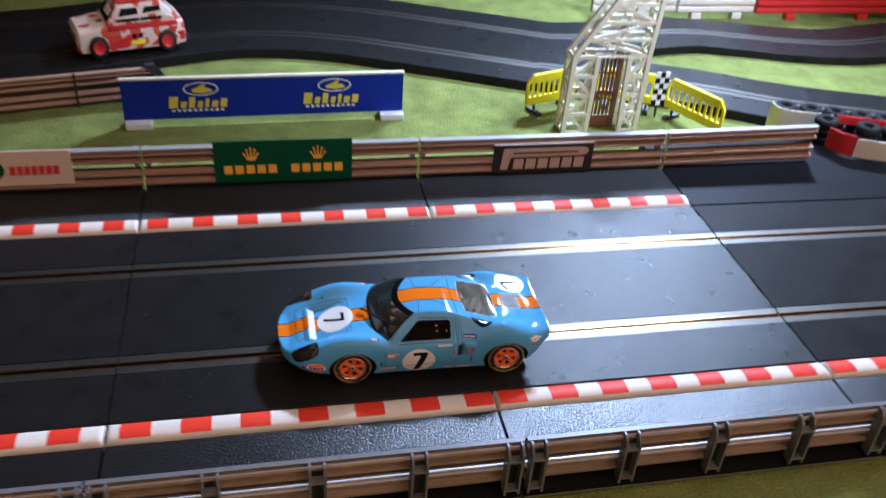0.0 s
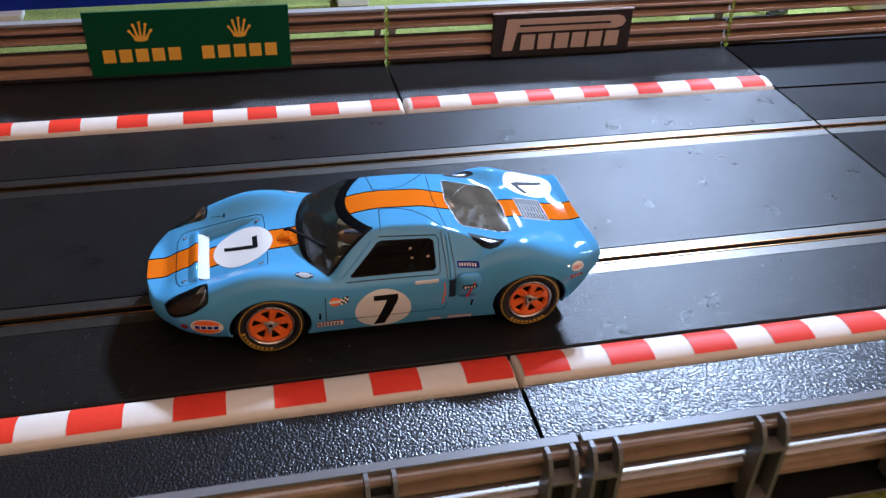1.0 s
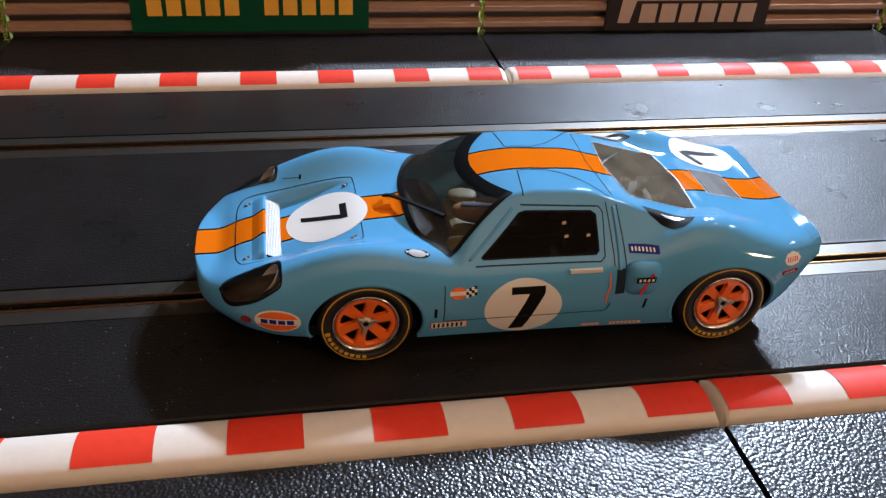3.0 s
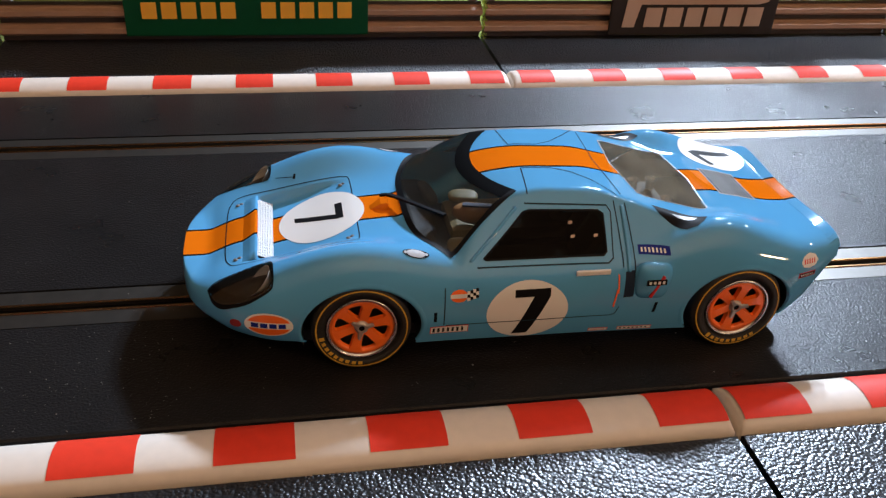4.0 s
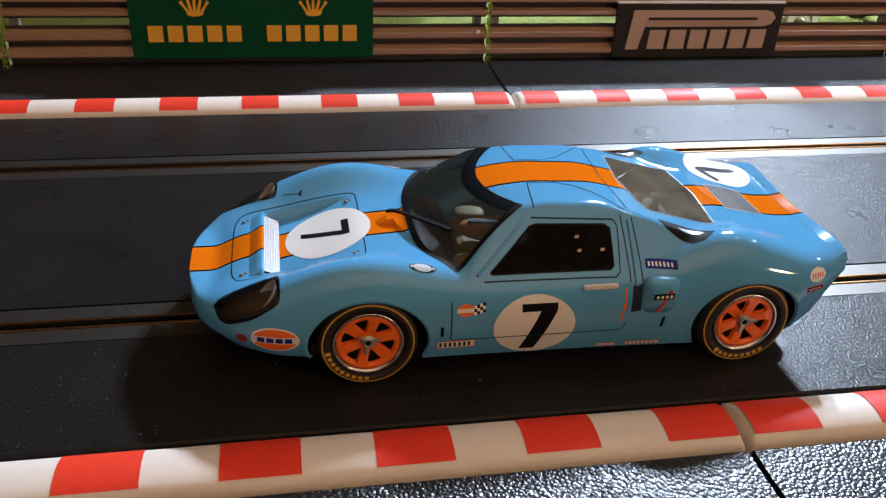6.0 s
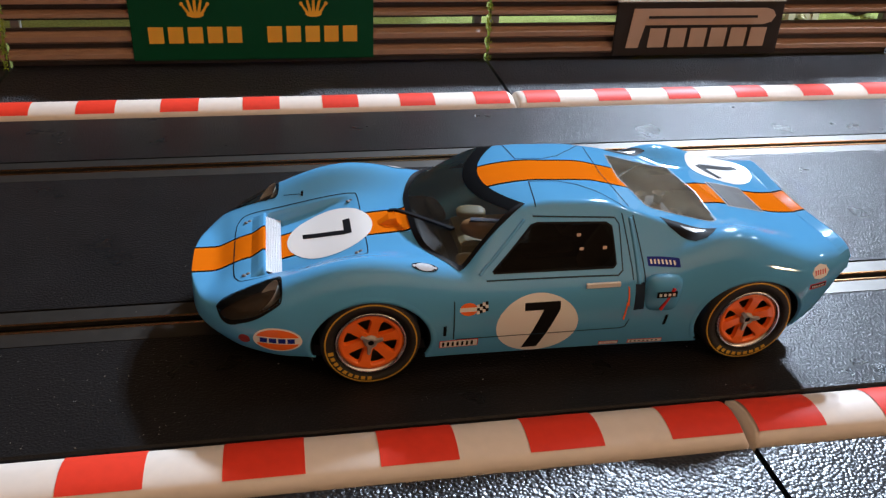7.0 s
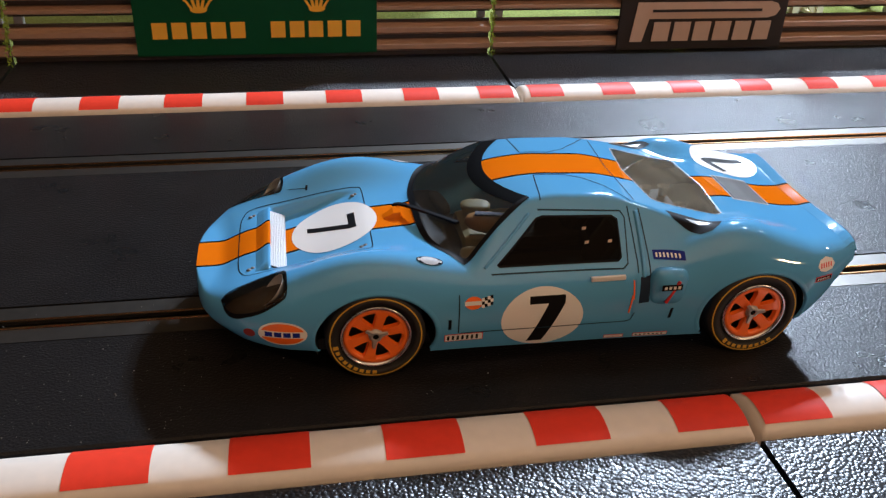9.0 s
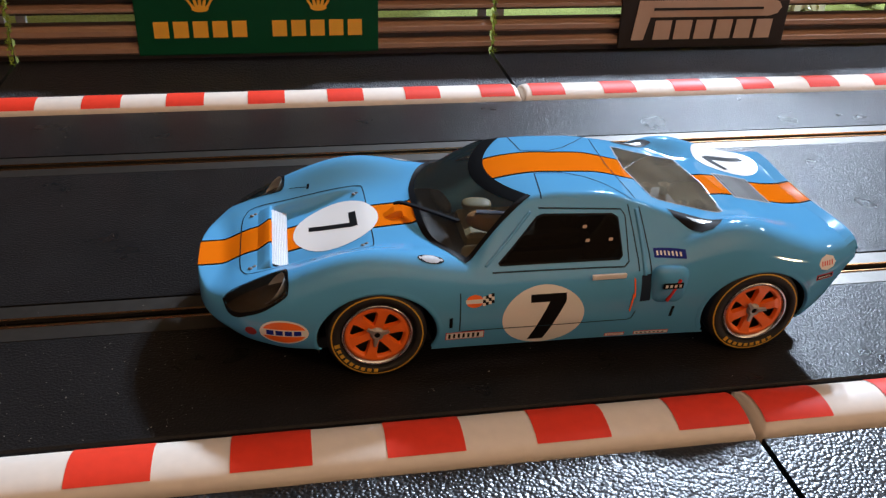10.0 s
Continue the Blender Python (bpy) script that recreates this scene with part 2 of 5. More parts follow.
def beam(a, b, w, h, name="beam"):
    """A square rod from a to b."""
    a, b = Vector(a), Vector(b)
    d = (b - a).normalized()
    s = d.cross(Vector((0, 0, 1)))
    s = s.normalized() if s.length > 1e-4 else Vector((1, 0, 0))
    u = s.cross(d)
    vs = [p + s * w / 2 * i + u * h / 2 * j for p in (a, b) for i, j in ((-1, -1), (1, -1), (1, 1), (-1, 1))]
    return mesh_of(name, vs, [(3, 2, 1, 0), (4, 5, 6, 7), (0, 1, 5, 4), (1, 2, 6, 5), (2, 3, 7, 6), (3, 0, 4, 7)])


def revolve(profile, name="turned", n=48, axis="y"):
    """Turn a profile (radius, along) round an axis."""
    verts, faces, k = [], [], len(profile)
    for i in range(n):
        a = 2 * math.pi * i / n
        for r, y in profile:
            c, s = r * math.cos(a), r * math.sin(a)
            verts.append((c, y, s) if axis == "y" else (c, s, y))
    for i in range(n):
        for j in range(k - 1):
            a, b = i * k + j, ((i + 1) % n) * k + j
            faces.append((a, a + 1, b + 1, b))
    me = mesh_of(name, verts, faces, True)
    bm = bmesh.new()
    bm.from_mesh(me)
    bmesh.ops.remove_doubles(bm, verts=bm.verts[:], dist=1e-7)
    bmesh.ops.recalc_face_normals(bm, faces=bm.faces[:])
    bm.to_mesh(me)
    bm.free()
    return me


def spline(points, n):
    """A smooth line through points (Catmull-Rom)."""
    p = [Vector(q) for q in points]
    p = [p[0] * 2 - p[1]] + p + [p[-1] * 2 - p[-2]]
    out = []
    for i in range(1, len(p) - 2):
        for j in range(n):
            t = j / n
            out.append(0.5 * ((2 * p[i]) + (p[i + 1] - p[i - 1]) * t + (2 * p[i - 1] - 5 * p[i] + 4 * p[i + 1] - p[i + 2]) * t * t + (3 * p[i] - p[i - 1] - 3 * p[i + 1] + p[i + 2]) * t ** 3))
    return out + [p[-2]]


# ---- room and board ----
GROUND = -0.0085
board = tagged(new("ground", box(-1.1, 1.5, -0.42, 1.25, GROUND - 0.03, GROUND)), "green flocked board under the slot racing track", "ground", kind="structure")
board.data.materials.append(M_GRASS)
for nm, b in (("floor", (-2.6, 2.8, -2.6, 3.0, -0.85, -0.80)), ("ceiling", (-2.6, 2.8, -2.6, 3.0, 1.60, 1.65)), ("wall_north", (-2.6, 2.8, 3.0, 3.1, -0.80, 1.60)), ("wall_south", (-2.6, 2.8, -2.7, -2.6, -0.80, 1.60)), ("wall_east", (2.8, 2.9, -2.6, 3.0, -0.80, 1.60)), ("wall_west", (-2.7, -2.6, -2.6, 3.0, -0.80, 1.60))):
    ob = tagged(new(nm, box(*b)), "plain dim room surface around the track", "room", kind="structure")
    ob.data.materials.append(M_FLOOR if nm == "floor" else M_CEILING if nm == "ceiling" else M_WALL)
trestle = thing("table", "plain dark wooden table carrying the board", "table")
part("tabletop", box(-1.05, 1.45, -0.38, 1.2, GROUND - 0.055, GROUND - 0.0305), M_FLOOR, trestle)
for x in (-0.95, 1.35):
    for y in (-0.28, 1.1):
        part("leg", box(x - 0.03, x + 0.03, y - 0.03, y + 0.03, -0.80, GROUND - 0.0555), M_FLOOR, trestle)

# ---- track ----
LANE, HALF = 0.039, 0.078
SLOT_HALF, RAIL_W = 0.0013, 0.0050


def lane_profile(centre):
    g = SLOT_HALF + RAIL_W
    return [(centre - g - 0.0005, 0), (centre - g - 0.0004, -0.0007), (centre - g, -0.0007), (centre - SLOT_HALF, -0.0007), (centre - SLOT_HALF, -0.006), (centre + SLOT_HALF, -0.006), (centre + SLOT_HALF, -0.0007), (centre + g, -0.0007), (centre + g + 0.0004, -0.0007), (centre + g + 0.0005, 0)]


def track_piece(path, lanes, half, label, group, skin=None):
    ob = thing("track_piece", label, "track", group=group)
    prof = [(-half, GROUND), (-half, -0.0004), (-half + 0.0004, 0)]
    for c in lanes:
        prof += lane_profile(c)
    prof += [(half - 0.0004, 0), (half, -0.0004), (half, GROUND)]
    part("road_surface", sweep(prof, path, closed=False), skin or M_TRACK, ob)
    for c in lanes:
        for side in (-1, 1):
            a, b = c + side * (SLOT_HALF - 0.0002), c + side * (SLOT_HALF + RAIL_W)
            lo, hi = min(a, b), max(a, b)
            part("rail", sweep([(lo, -0.0009), (lo, -0.00015), (hi, -0.00015), (hi, -0.0009)], path, closed=True), M_RAIL, ob, "grey steel contact rail")
            e = c + side * (SLOT_HALF + 0.0001)
            if len(path) > 2:
                continue
            part("rail_fold", sweep([(e - 0.00028, -0.00012), (e - 0.0002, 0.00010), (e + 0.0002, 0.00010), (e + 0.00028, -0.00012)], path, closed=True), M_RAIL_EDGE, ob, "coppery folded rail edge")
    return ob


GAP = 0.0006


def dip(x):
    """The pieces past the joint slope gently down."""
    return -0.010 * min(max(x - 0.175, 0.0), 0.35)


for x0 in (-0.875, -0.525, -0.175, 0.175, 0.525, 0.875):
    track_piece([(x0 + 0.0003, 0, dip(x0)), (x0 + 0.35 - (0.0008 if x0 == -0.175 else 0.0002), 0, dip(x0 + 0.35))], (-LANE, LANE), HALF, "straight black plastic two-lane slot track piece" if x0 < 0.17 else "straight dull black two-lane slot track piece", "track pieces", None if x0 < 0.17 else M_TRACK_DULL)


def kerb_height(q):
    """Height of the rounded kerb across its width, q from 0 to 1."""
    if q < 0.5:
        return 0.0024 * (max(0.0, 1 - (1 - 2 * q) ** 2)) ** 0.85
    return 0.0024 * (max(0.0, 1 - abs(2 * q - 1) ** 2.6)) ** 0.6


KERB_IN, KERB_OUT = 0.0792, 0.0914


def kerb_profile(q0, q1, lift, n=12):
    w = KERB_OUT - KERB_IN
    return [(KERB_IN + w * (q0 + (q1 - q0) * i / n), kerb_height(q0 + (q1 - q0) * i / n) + lift) for i in range(n + 1)]


def border_piece(x0, x1, side, outer, with_kerb=True, reds=7, margin=0.0022, width=0.0133, pitch=0.0257):
    """A roughened run-off strip beside the track, with its rounded kerb. side: 1 beyond the track, -1 on the other side."""
    ob = thing("track_border", "black pebbled plastic track border with red and white kerb" if with_kerb else "plain black plastic track border without kerb", "track border", group="track borders")
    path = [(x0 + GAP, 0, 0 if with_kerb else dip(x0)), (x1 - GAP, 0, 0 if with_kerb else dip(x1))]
    inner = KERB_OUT + 0.0003 if with_kerb else HALF + 0.0006
    prof = [(side * inner, GROUND), (side * inner, -0.0006), (side * (inner + 0.0005), -0.0001), (side * (outer - 0.0006), -0.0001), (side * outer, -0.0007), (side * outer, GROUND)]
    part("run_off", sweep(prof, path, closed=True), (M_BORDER if side < 0 else M_BORDER_FAR) if with_kerb else M_BORDER_SMOOTH, ob)
    if not with_kerb:
        part("edge_flange", sweep([(side * (inner + 0.0002), -0.0002), (side * (inner + 0.0002), 0.0004), (side * (inner + 0.0022), 0.0004), (side * (inner + 0.0022), -0.0002)], path, closed=True), M_BORDER_SMOOTH, ob, "plain raised edge beside the track")
    if with_kerb:
        prof = kerb_profile(0, 1, 0)
        verts, faces = [], []
        ends = [(x0 + GAP, 0.0), (x0 + GAP + 0.0004, 0.72), (x0 + GAP + 0.0012, 0.94), (x0 + GAP + 0.0022, 1.0), (x1 - GAP - 0.0022, 1.0), (x1 - GAP - 0.0012, 0.94), (x1 - GAP - 0.0004, 0.72), (x1 - GAP, 0.0)]
        k = len(prof) + 2
        for x, f in ends:
            row = [(KERB_IN, GROUND)] + [(y, z * f) for y, z in prof] + [(KERB_OUT, GROUND)]
            verts += [(x, side * y, z) for y, z in row]
        for i in range(len(ends) - 1):
            for j in range(k - 1):
                a = i * k + j
                faces.append((a, a + 1, a + 1 + k, a + k))
        faces += [tuple(range(k)), tuple(range((len(ends) - 1) * k, len(ends) * k))]
        me = mesh_of("kerb", verts, faces, True)
        bm = bmesh.new()
        bm.from_mesh(me)
        bmesh.ops.recalc_face_normals(bm, faces=bm.faces[:])
        bm.to_mesh(me)
        bm.free()
        kerb = part("kerb", me, M_KERB_WHITE, ob, "rounded white plastic kerb")
        for i in range(reds):
            a = x1 - margin - width - i * pitch
            prof = [(side * y, z) for y, z in kerb_profile(0.07, 0.88, 0.00012)]
            me = sweep(prof, [(a, 0, 0), (a + width, 0, 0)], "red_block", smooth=True)
            part("red_block", me, M_KERB_RED, kerb, "red painted block")
    return ob


NEAR_OUT, FAR_OUT = 0.1265, 0.1345
for i, m in ((-3, 0.006), (-2, 0.008), (-1, 0.0026), (0, 0.0044)):
    border_piece(i * 0.175, (i + 1) * 0.175, 1, FAR_OUT, margin=m, width=0.0119, pitch=0.0259 if i > -2 else 0.0247)
for i, m in ((-3, 0.006), (-2, 0.010), (-1, 0.0014), (0, 0.0076), (1, 0.0076), (2, 0.004), (3, 0.004)):
    border_piece(i * 0.175, (i + 1) * 0.175, -1, NEAR_OUT, margin=m, pitch=0.0254 if i >= 0 else 0.0257)
far = border_piece(0.175, 0.525, 1, 0.172, with_kerb=False)


# ---- barriers ----
def armco(at, turn, length, bays, top, foot, flip, label, group, cap=None, slit_light=False, skin=None, slit_stop=False):
    """A guard rail of four tan ribs with a slit between the pairs, a grey cap and channel posts behind."""
    ob = thing("barrier", label, "barrier", at, group, turn=turn)
    h = top - foot
    zs = [foot + h * q for q in (0.04, 0.27, 0.50, 0.60, 0.78, 0.95)]
    path = [(0.0006, 0, 0), (length - 0.0006, 0, 0)]

    def rib(z0, z1):
        zm, t = (z0 + z1) / 2, 0.0009
        d = 0.0024
        return [(-t, z0), (-t - d * 0.3, z0 + (zm - z0) * 0.3), (-t - d, zm - (z1 - z0) * 0.2), (-t - d, zm + (z1 - z0) * 0.2), (-t - d * 0.3, z1 - (z1 - zm) * 0.3), (-t, z1), (t, z1), (t, z0)]
    for a, b in ((0, 1), (1, 2), (3, 4), (4, 5)):
        prof = [(s * flip, u) for s, u in rib(zs[a] + 0.0009, zs[b] - 0.0011)]
        part("rail", sweep(prof, path, closed=True), skin or M_BEAM, ob, "tan ribbed plastic rail")
    # dark strips paint shade into the grooves between the ribs
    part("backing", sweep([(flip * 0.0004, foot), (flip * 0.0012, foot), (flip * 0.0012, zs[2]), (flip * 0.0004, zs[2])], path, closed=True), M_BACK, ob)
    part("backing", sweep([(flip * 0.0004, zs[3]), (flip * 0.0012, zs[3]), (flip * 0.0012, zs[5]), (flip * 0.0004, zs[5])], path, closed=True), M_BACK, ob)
    part("cap", sweep([(-0.0021, top - 0.0010), (-0.0021, top), (0.0002, top), (0.0002, top - 0.0010)] if slit_light else [(-0.0030, top - 0.0012), (-0.0030, top), (0.0016, top), (0.0016, top - 0.0012)] if flip > 0 else [(-0.0016, top - 0.0012), (-0.0016, top), (0.0030, top), (0.0030, top - 0.0012)], path, closed=True), cap or M_GREY, ob, "plain top edge")
    # unseen strip added to keep lamp light from streaking through the slit
    if slit_stop:
        part("slit_stop", sweep([(0.0010, zs[3] + 0.0002), (0.0010, zs[3] + 0.0008), (0.0052, zs[3] + 0.0008), (0.0052, zs[3] + 0.0002)], path, closed=True), M_BACK, ob, "added strip that stops light through the slit")
    # silver strip paints the line of light along the slit
    if slit_light:
        part("slit_light", sweep([(-0.0029, zs[2] - 0.0005), (-0.0029, zs[2] - 0.0001), (-0.0016, zs[2] - 0.0001), (-0.0016, zs[2] - 0.0005)], path, closed=True), M_SILVER, ob, "pale strip for the light along the slit")
    return ob


def channel_post(x, parent, foot, top, y0, y1):
    """A pair of grey flanges joined by a web."""
    for s in (-1, 1):
        outline = [(y0, foot), (y0, top - 0.0042), (y0 + 0.0006, top - 0.0026), (y0 + 0.0020, top - 0.0006), (y0 + 0.0032, top), (y1, top), (y1, foot)]
        k = len(outline)
        v = [(x + s * 0.0030 + w, y, z) for w in (-0.0005, 0.0005) for y, z in outline]
        me = mesh_of("post_flange", v, [tuple(range(k)), tuple(range(2 * k - 1, k - 1, -1))] + [(i, i + k, (i + 1) % k + k, (i + 1) % k) for i in range(k)])
        bm = bmesh.new()
        bm.from_mesh(me)
        bmesh.ops.recalc_face_normals(bm, faces=bm.faces[:])
        bm.to_mesh(me)
        bm.free()
        part("post_flange", me, M_POST, parent)
    part("post_web", box(x - 0.0025, x + 0.0025, y1 - 0.0012, y1, foot, top - 0.004), M_DARK, parent)
    part("post_tie", box(x - 0.0025, x + 0.0025, y0, y1, foot + 0.002, foot + 0.003), M_POST, parent)
    part("post_tie", box(x - 0.0025, x + 0.0025, y0, y1, top - 0.0075, top - 0.0065), M_POST, parent)


FAR_Y, FAR_TOP = 0.1325, 0.0275
for i in range(-3, 1):
    b = armco((i * 0.175, FAR_Y, 0), 0, 0.175, 3, FAR_TOP, 0.0, 1, "tan ribbed plastic guard rail beside the track", "far guard rails", slit_stop=True)
    for x in (0.0035, 0.1715):
        part("post", box(x - 0.0015, x + 0.0015, 0.0016, 0.005, 0.0, FAR_TOP - 0.001, chamfer=0.0003), M_GREY, b)
b = armco((0.175, FAR_Y, 0), 1.2, 0.118, 2, FAR_TOP, 0.0, 1, "short tan ribbed plastic guard rail with an open end", "far guard rails", slit_stop=True)
NEAR_Y, NEAR_TOP, NEAR_FOOT = -0.1305, 0.0215, -0.0050
for i in range(-3, 4):
    b = armco((i * 0.175, NEAR_Y, 0), 0, 0.175, 3, NEAR_TOP, NEAR_FOOT + 0.002, 1, "tan ribbed plastic guard rail with grey channel posts", "near guard rails", cap=M_POST, slit_light=True, skin=M_BEAM_SHADED)
    for x in (0.0052, 0.0466, 0.0880, 0.1294, 0.1698):
        channel_post(x, b, NEAR_FOOT, NEAR_TOP - 0.0001, -0.0075, -0.0022)
    strip = [(-0.0078, GROUND + 0.0012), (-0.0080, -0.0066), (-0.0076, -0.0062), (0.0022, -0.0034), (0.0032, -0.0034), (0.0032, GROUND + 0.0012)]
    part("base_strip", sweep(strip, [(0.0006, 0, 0), (0.1744, 0, 0)], closed=True), M_BORDER_SMOOTH, b, "black plastic base strip under the rail")
    # grey line paints the lit edge of the black base strip
    part("lit_lip", sweep([(-0.0082, -0.0068), (-0.0082, -0.0063), (-0.0079, -0.0063), (-0.0079, -0.0068)], [(0.0006, 0, 0), (0.1744, 0, 0)], closed=True), M_POST, b, "thin grey strip for the lit edge of the base")

# ---- the blue slot car ----
CAR_Y = -LANE
F_HUB, R_HUB = (-65.3, 9.5), (9.3, 9.55)
MM = 0.001


def curve(points):
    xs, ys = [p[0] for p in points], [p[1] for p in points]
    n = len(xs)
    d = [(ys[i + 1] - ys[i]) / (xs[i + 1] - xs[i]) for i in range(n - 1)]
    m = [d[0]] + [0 if d[i - 1] * d[i] <= 0 else 2 * d[i - 1] * d[i] / (d[i - 1] + d[i]) for i in range(1, n - 1)] + [d[-1]]

    def at(x):
        x = np.clip(np.asarray(x, float), xs[0], xs[-1])
        i = np.clip(np.searchsorted(xs, x) - 1, 0, n - 2)
        x0, h = np.array(xs)[i], (np.array(xs)[i + 1] - np.array(xs)[i])
        t = (x - x0) / h
        y0, y1, m0, m1 = np.array(ys)[i], np.array(ys)[i + 1], np.array(m)[i], np.array(m)[i + 1]
        return (2 * t ** 3 - 3 * t ** 2 + 1) * y0 + (t ** 3 - 2 * t ** 2 + t) * h * m0 + (-2 * t ** 3 + 3 * t ** 2) * y1 + (t ** 3 - t ** 2) * h * m1
    return at


half_width = curve([(-98.6, 6.0), (-98.0, 10.5), (-96.5, 15.5), (-93, 20.8), (-88, 24.6), (-80, 27.0), (-65, 27.9), (-48, 27.3), (-25, 27.2), (-5, 27.7), (9, 28.4), (19, 27.9), (26, 26.0), (31.2, 23.6)])
waist = curve([(-98.6, 10.4), (-92, 11.0), (-80, 11.6), (-50, 12.0), (-20, 12.2), (9, 13.6), (22, 15.2), (31.2, 18.2)])
sill = curve([(-98.6, 10.0), (-93, 9.4), (-88, 8.3), (-82, 7.4), (-76, 6.9), (-66, 6.0), (-52, 5.0), (-2, 4.6), (15, 5.5), (20, 6.8), (25, 10.0), (29, 14.5), (31.2, 16.6)])
deck = curve([(-98.6, 10.9), (-97.6, 12.6), (-95, 14.2), (-90, 16.1), (-84, 17.7), (-75, 19.2), (-64, 20.3), (-55, 20.9), (-40, 21.2), (-10, 22.0), (7, 23.2), (17, 22.5), (25, 21.7), (29, 21.9), (31.2, 22.2)])
roof = curve([(-62, 14.0), (-55.5, 20.9), (-48, 26.0), (-41, 29.7), (-36, 30.7), (-29, 31.3), (-20, 31.0), (-12, 29.3), (-4, 27.0), (6, 24.2), (16, 20.0), (30, 15.0)])
cab_half = curve([(-60, 15.6), (-20, 15.6), (-8, 15.6), (8, 14.8), (20, 13.8)])


nose_drop = curve([(-98.6, 0.3), (-97.6, 1.5), (-96, 2.0), (-94, 1.5), (-91, 0.55), (-88, 0.3), (-84, 0.4), (-76, 0.5), (-66, 0.0), (40, 0.0)])


def soft_max(a, b, k):
    h = np.clip(0.5 + 0.5 * (a - b) / k, 0, 1)
    return b * (1 - h) + a * h + k * h * (1 - h)


def top_z(x, y):
    """Height of the body's upper skin in mm."""
    x, y = np.asarray(x, float), np.abs(np.asarray(y, float))
    w, zm = half_width(x), waist(x)
    t = deck(x)
    t = t + 4.7 * np.exp(-((x + 67.5) / 15.6) ** 2 - ((y - 22.6) / 6.8) ** 2)
    t = t - np.exp(-(y / 12.0) ** 4) * nose_drop(x)
    t = t + 1.0 * np.exp(-(y / 14.0) ** 2 - ((x - 10) / 6.0) ** 2) - 1.2 * np.exp(-(y / 15.0) ** 2) * np.clip((x - 17) / 12, 0, 1)
    t = t + 3.5 * np.exp(-((x - 5) / 12.5) ** 2 - ((y - 21.8) / 5.8) ** 2)
    t = t - 0.9 * np.exp(-((x + 80) / 9) ** 2 - ((y - 11.5) / 4.0) ** 2)
    well = np.clip((12.6 - y) / 0.7, 0, 1)
    t = t - 2.0 * well * well * (3 - 2 * well) * np.clip((-65.0 - x) / 16.5, 0, 1) ** 0.9 * np.clip((x + 83.6) / 0.5, 0, 1)
    shift = 7.6 * np.clip(y / 24, 0, 1.2) ** 2 * np.clip((-20 - x) / 20, 0, 1)
    r = roof(x - shift) - 0.35 * np.clip((x + 34) / 8, 0, 1) - 0.0008 * y ** 2
    side = 29.6 - 0.92 * (y - cab_half(x))
    c = -soft_max(-r, -side, 0.55)
    t = soft_max(t, c, 1.4)
    s = np.clip(y / w, 0, 1)
    return zm + (t - zm) * np.clip(1 - s ** 9.5, 0, 1) ** (1 / 2.3)


def low_y(x, z):
    """Half width of the flank below the waist."""
    q = np.clip((waist(x) - z) / np.maximum(waist(x) - sill(x), 0.1), 0, 1)
    return half_width(x) * (1 - 0.045 * q ** 2)


def side_y(x, z):
    """Half width of the skin at a height, seen from the side."""
    x, z = np.broadcast_arrays(np.asarray(x, float), np.asarray(z, float))
    w = half_width(x)
    lo, hi = np.zeros(x.shape), w.copy()
    found = np.zeros(x.shape, bool)
    for f in np.linspace(1, 0, 61)[1:]:
        up = (top_z(x, w * f) >= z) & ~found
        lo, hi = np.where(up, w * f, lo), np.where(up, w * (f + 1 / 60), hi)
        found |= up
    best = w * 0.78
    lo, hi = np.where(found, lo, best), np.where(found, hi, best)
    for _ in range(16):
        mid = (lo + hi) / 2
        up = top_z(x, mid) >= z
        lo, hi = np.where(up, mid, lo), np.where(up, hi, mid)
    return np.where(z <= waist(x), low_y(x, z), lo)


def on_top(x, y, lift=0.06):
    return np.stack([np.asarray(x), np.asarray(y), top_z(x, y) + lift], -1) * MM


def on_side(x, z, lift=0.06, sign=-1):
    return np.stack([np.asarray(x), sign * (side_y(x, z) + lift), np.asarray(z)], -1) * MM


car = thing("slot_car", "glossy light blue toy racing car with orange stripe, number 7", "toy car", (0, CAR_Y, 0))

# shapes of the openings, in mm
windscreen = [(-55.0 + 6.6 * abs(y / 22.6) ** 3.2, float(y)) for y in np.linspace(-22.6, 22.6, 25)] + [(-40.7 + 6.0 * (y / 14.3) ** 2, float(y)) for y in np.linspace(14.3, -14.3, 21)]
side_window = [(-42.4, 21.4), (-34.0, 27.8), (-32.6, 28.1), (-19.0, 27.7), (-17.9, 27.1), (-18.0, 21.5), (-18.8, 20.9), (-42.0, 21.0)]
rear_window = [(-9.2, -12.4), (-10.8, 0.0), (-9.2, 12.4), (-7.9, 13.2), (5.6, 13.6), (6.8, 12.6), (7.8, 0.0), (6.8, -12.6), (5.6, -13.6), (-7.9, -13.2)]
lamp_cover = [(-93.2, 18.6), (-91.6, 17.6), (-87.4, 17.2), (-83.0, 16.6), (-81.5, 16.9), (-81.0, 18.8), (-80.9, 21.4), (-81.0, 24.2), (-81.9, 25.0), (-85.5, 24.9), (-89.5, 23.5), (-92.2, 21.2)]
lamp_cover = [(p.x, p.y) for p in spline([(x, y, 0) for x, y in lamp_cover + lamp_cover[:1]], 4)][:-1]
ARCH_F, ARCH_R = (11.5, 9.2), (11.4, 9.1)


def inside(poly, x, y):
    hit = np.zeros(np.shape(x), bool)
    for (x0, y0), (x1, y1) in zip(poly, poly[1:] + poly[:1]):
        cross = (y0 > y) != (y1 > y)
        hit ^= cross & (x < (x1 - x0) * (y - y0) / ((y1 - y0) if y1 != y0 else 1e-9) + x0)
    return hit


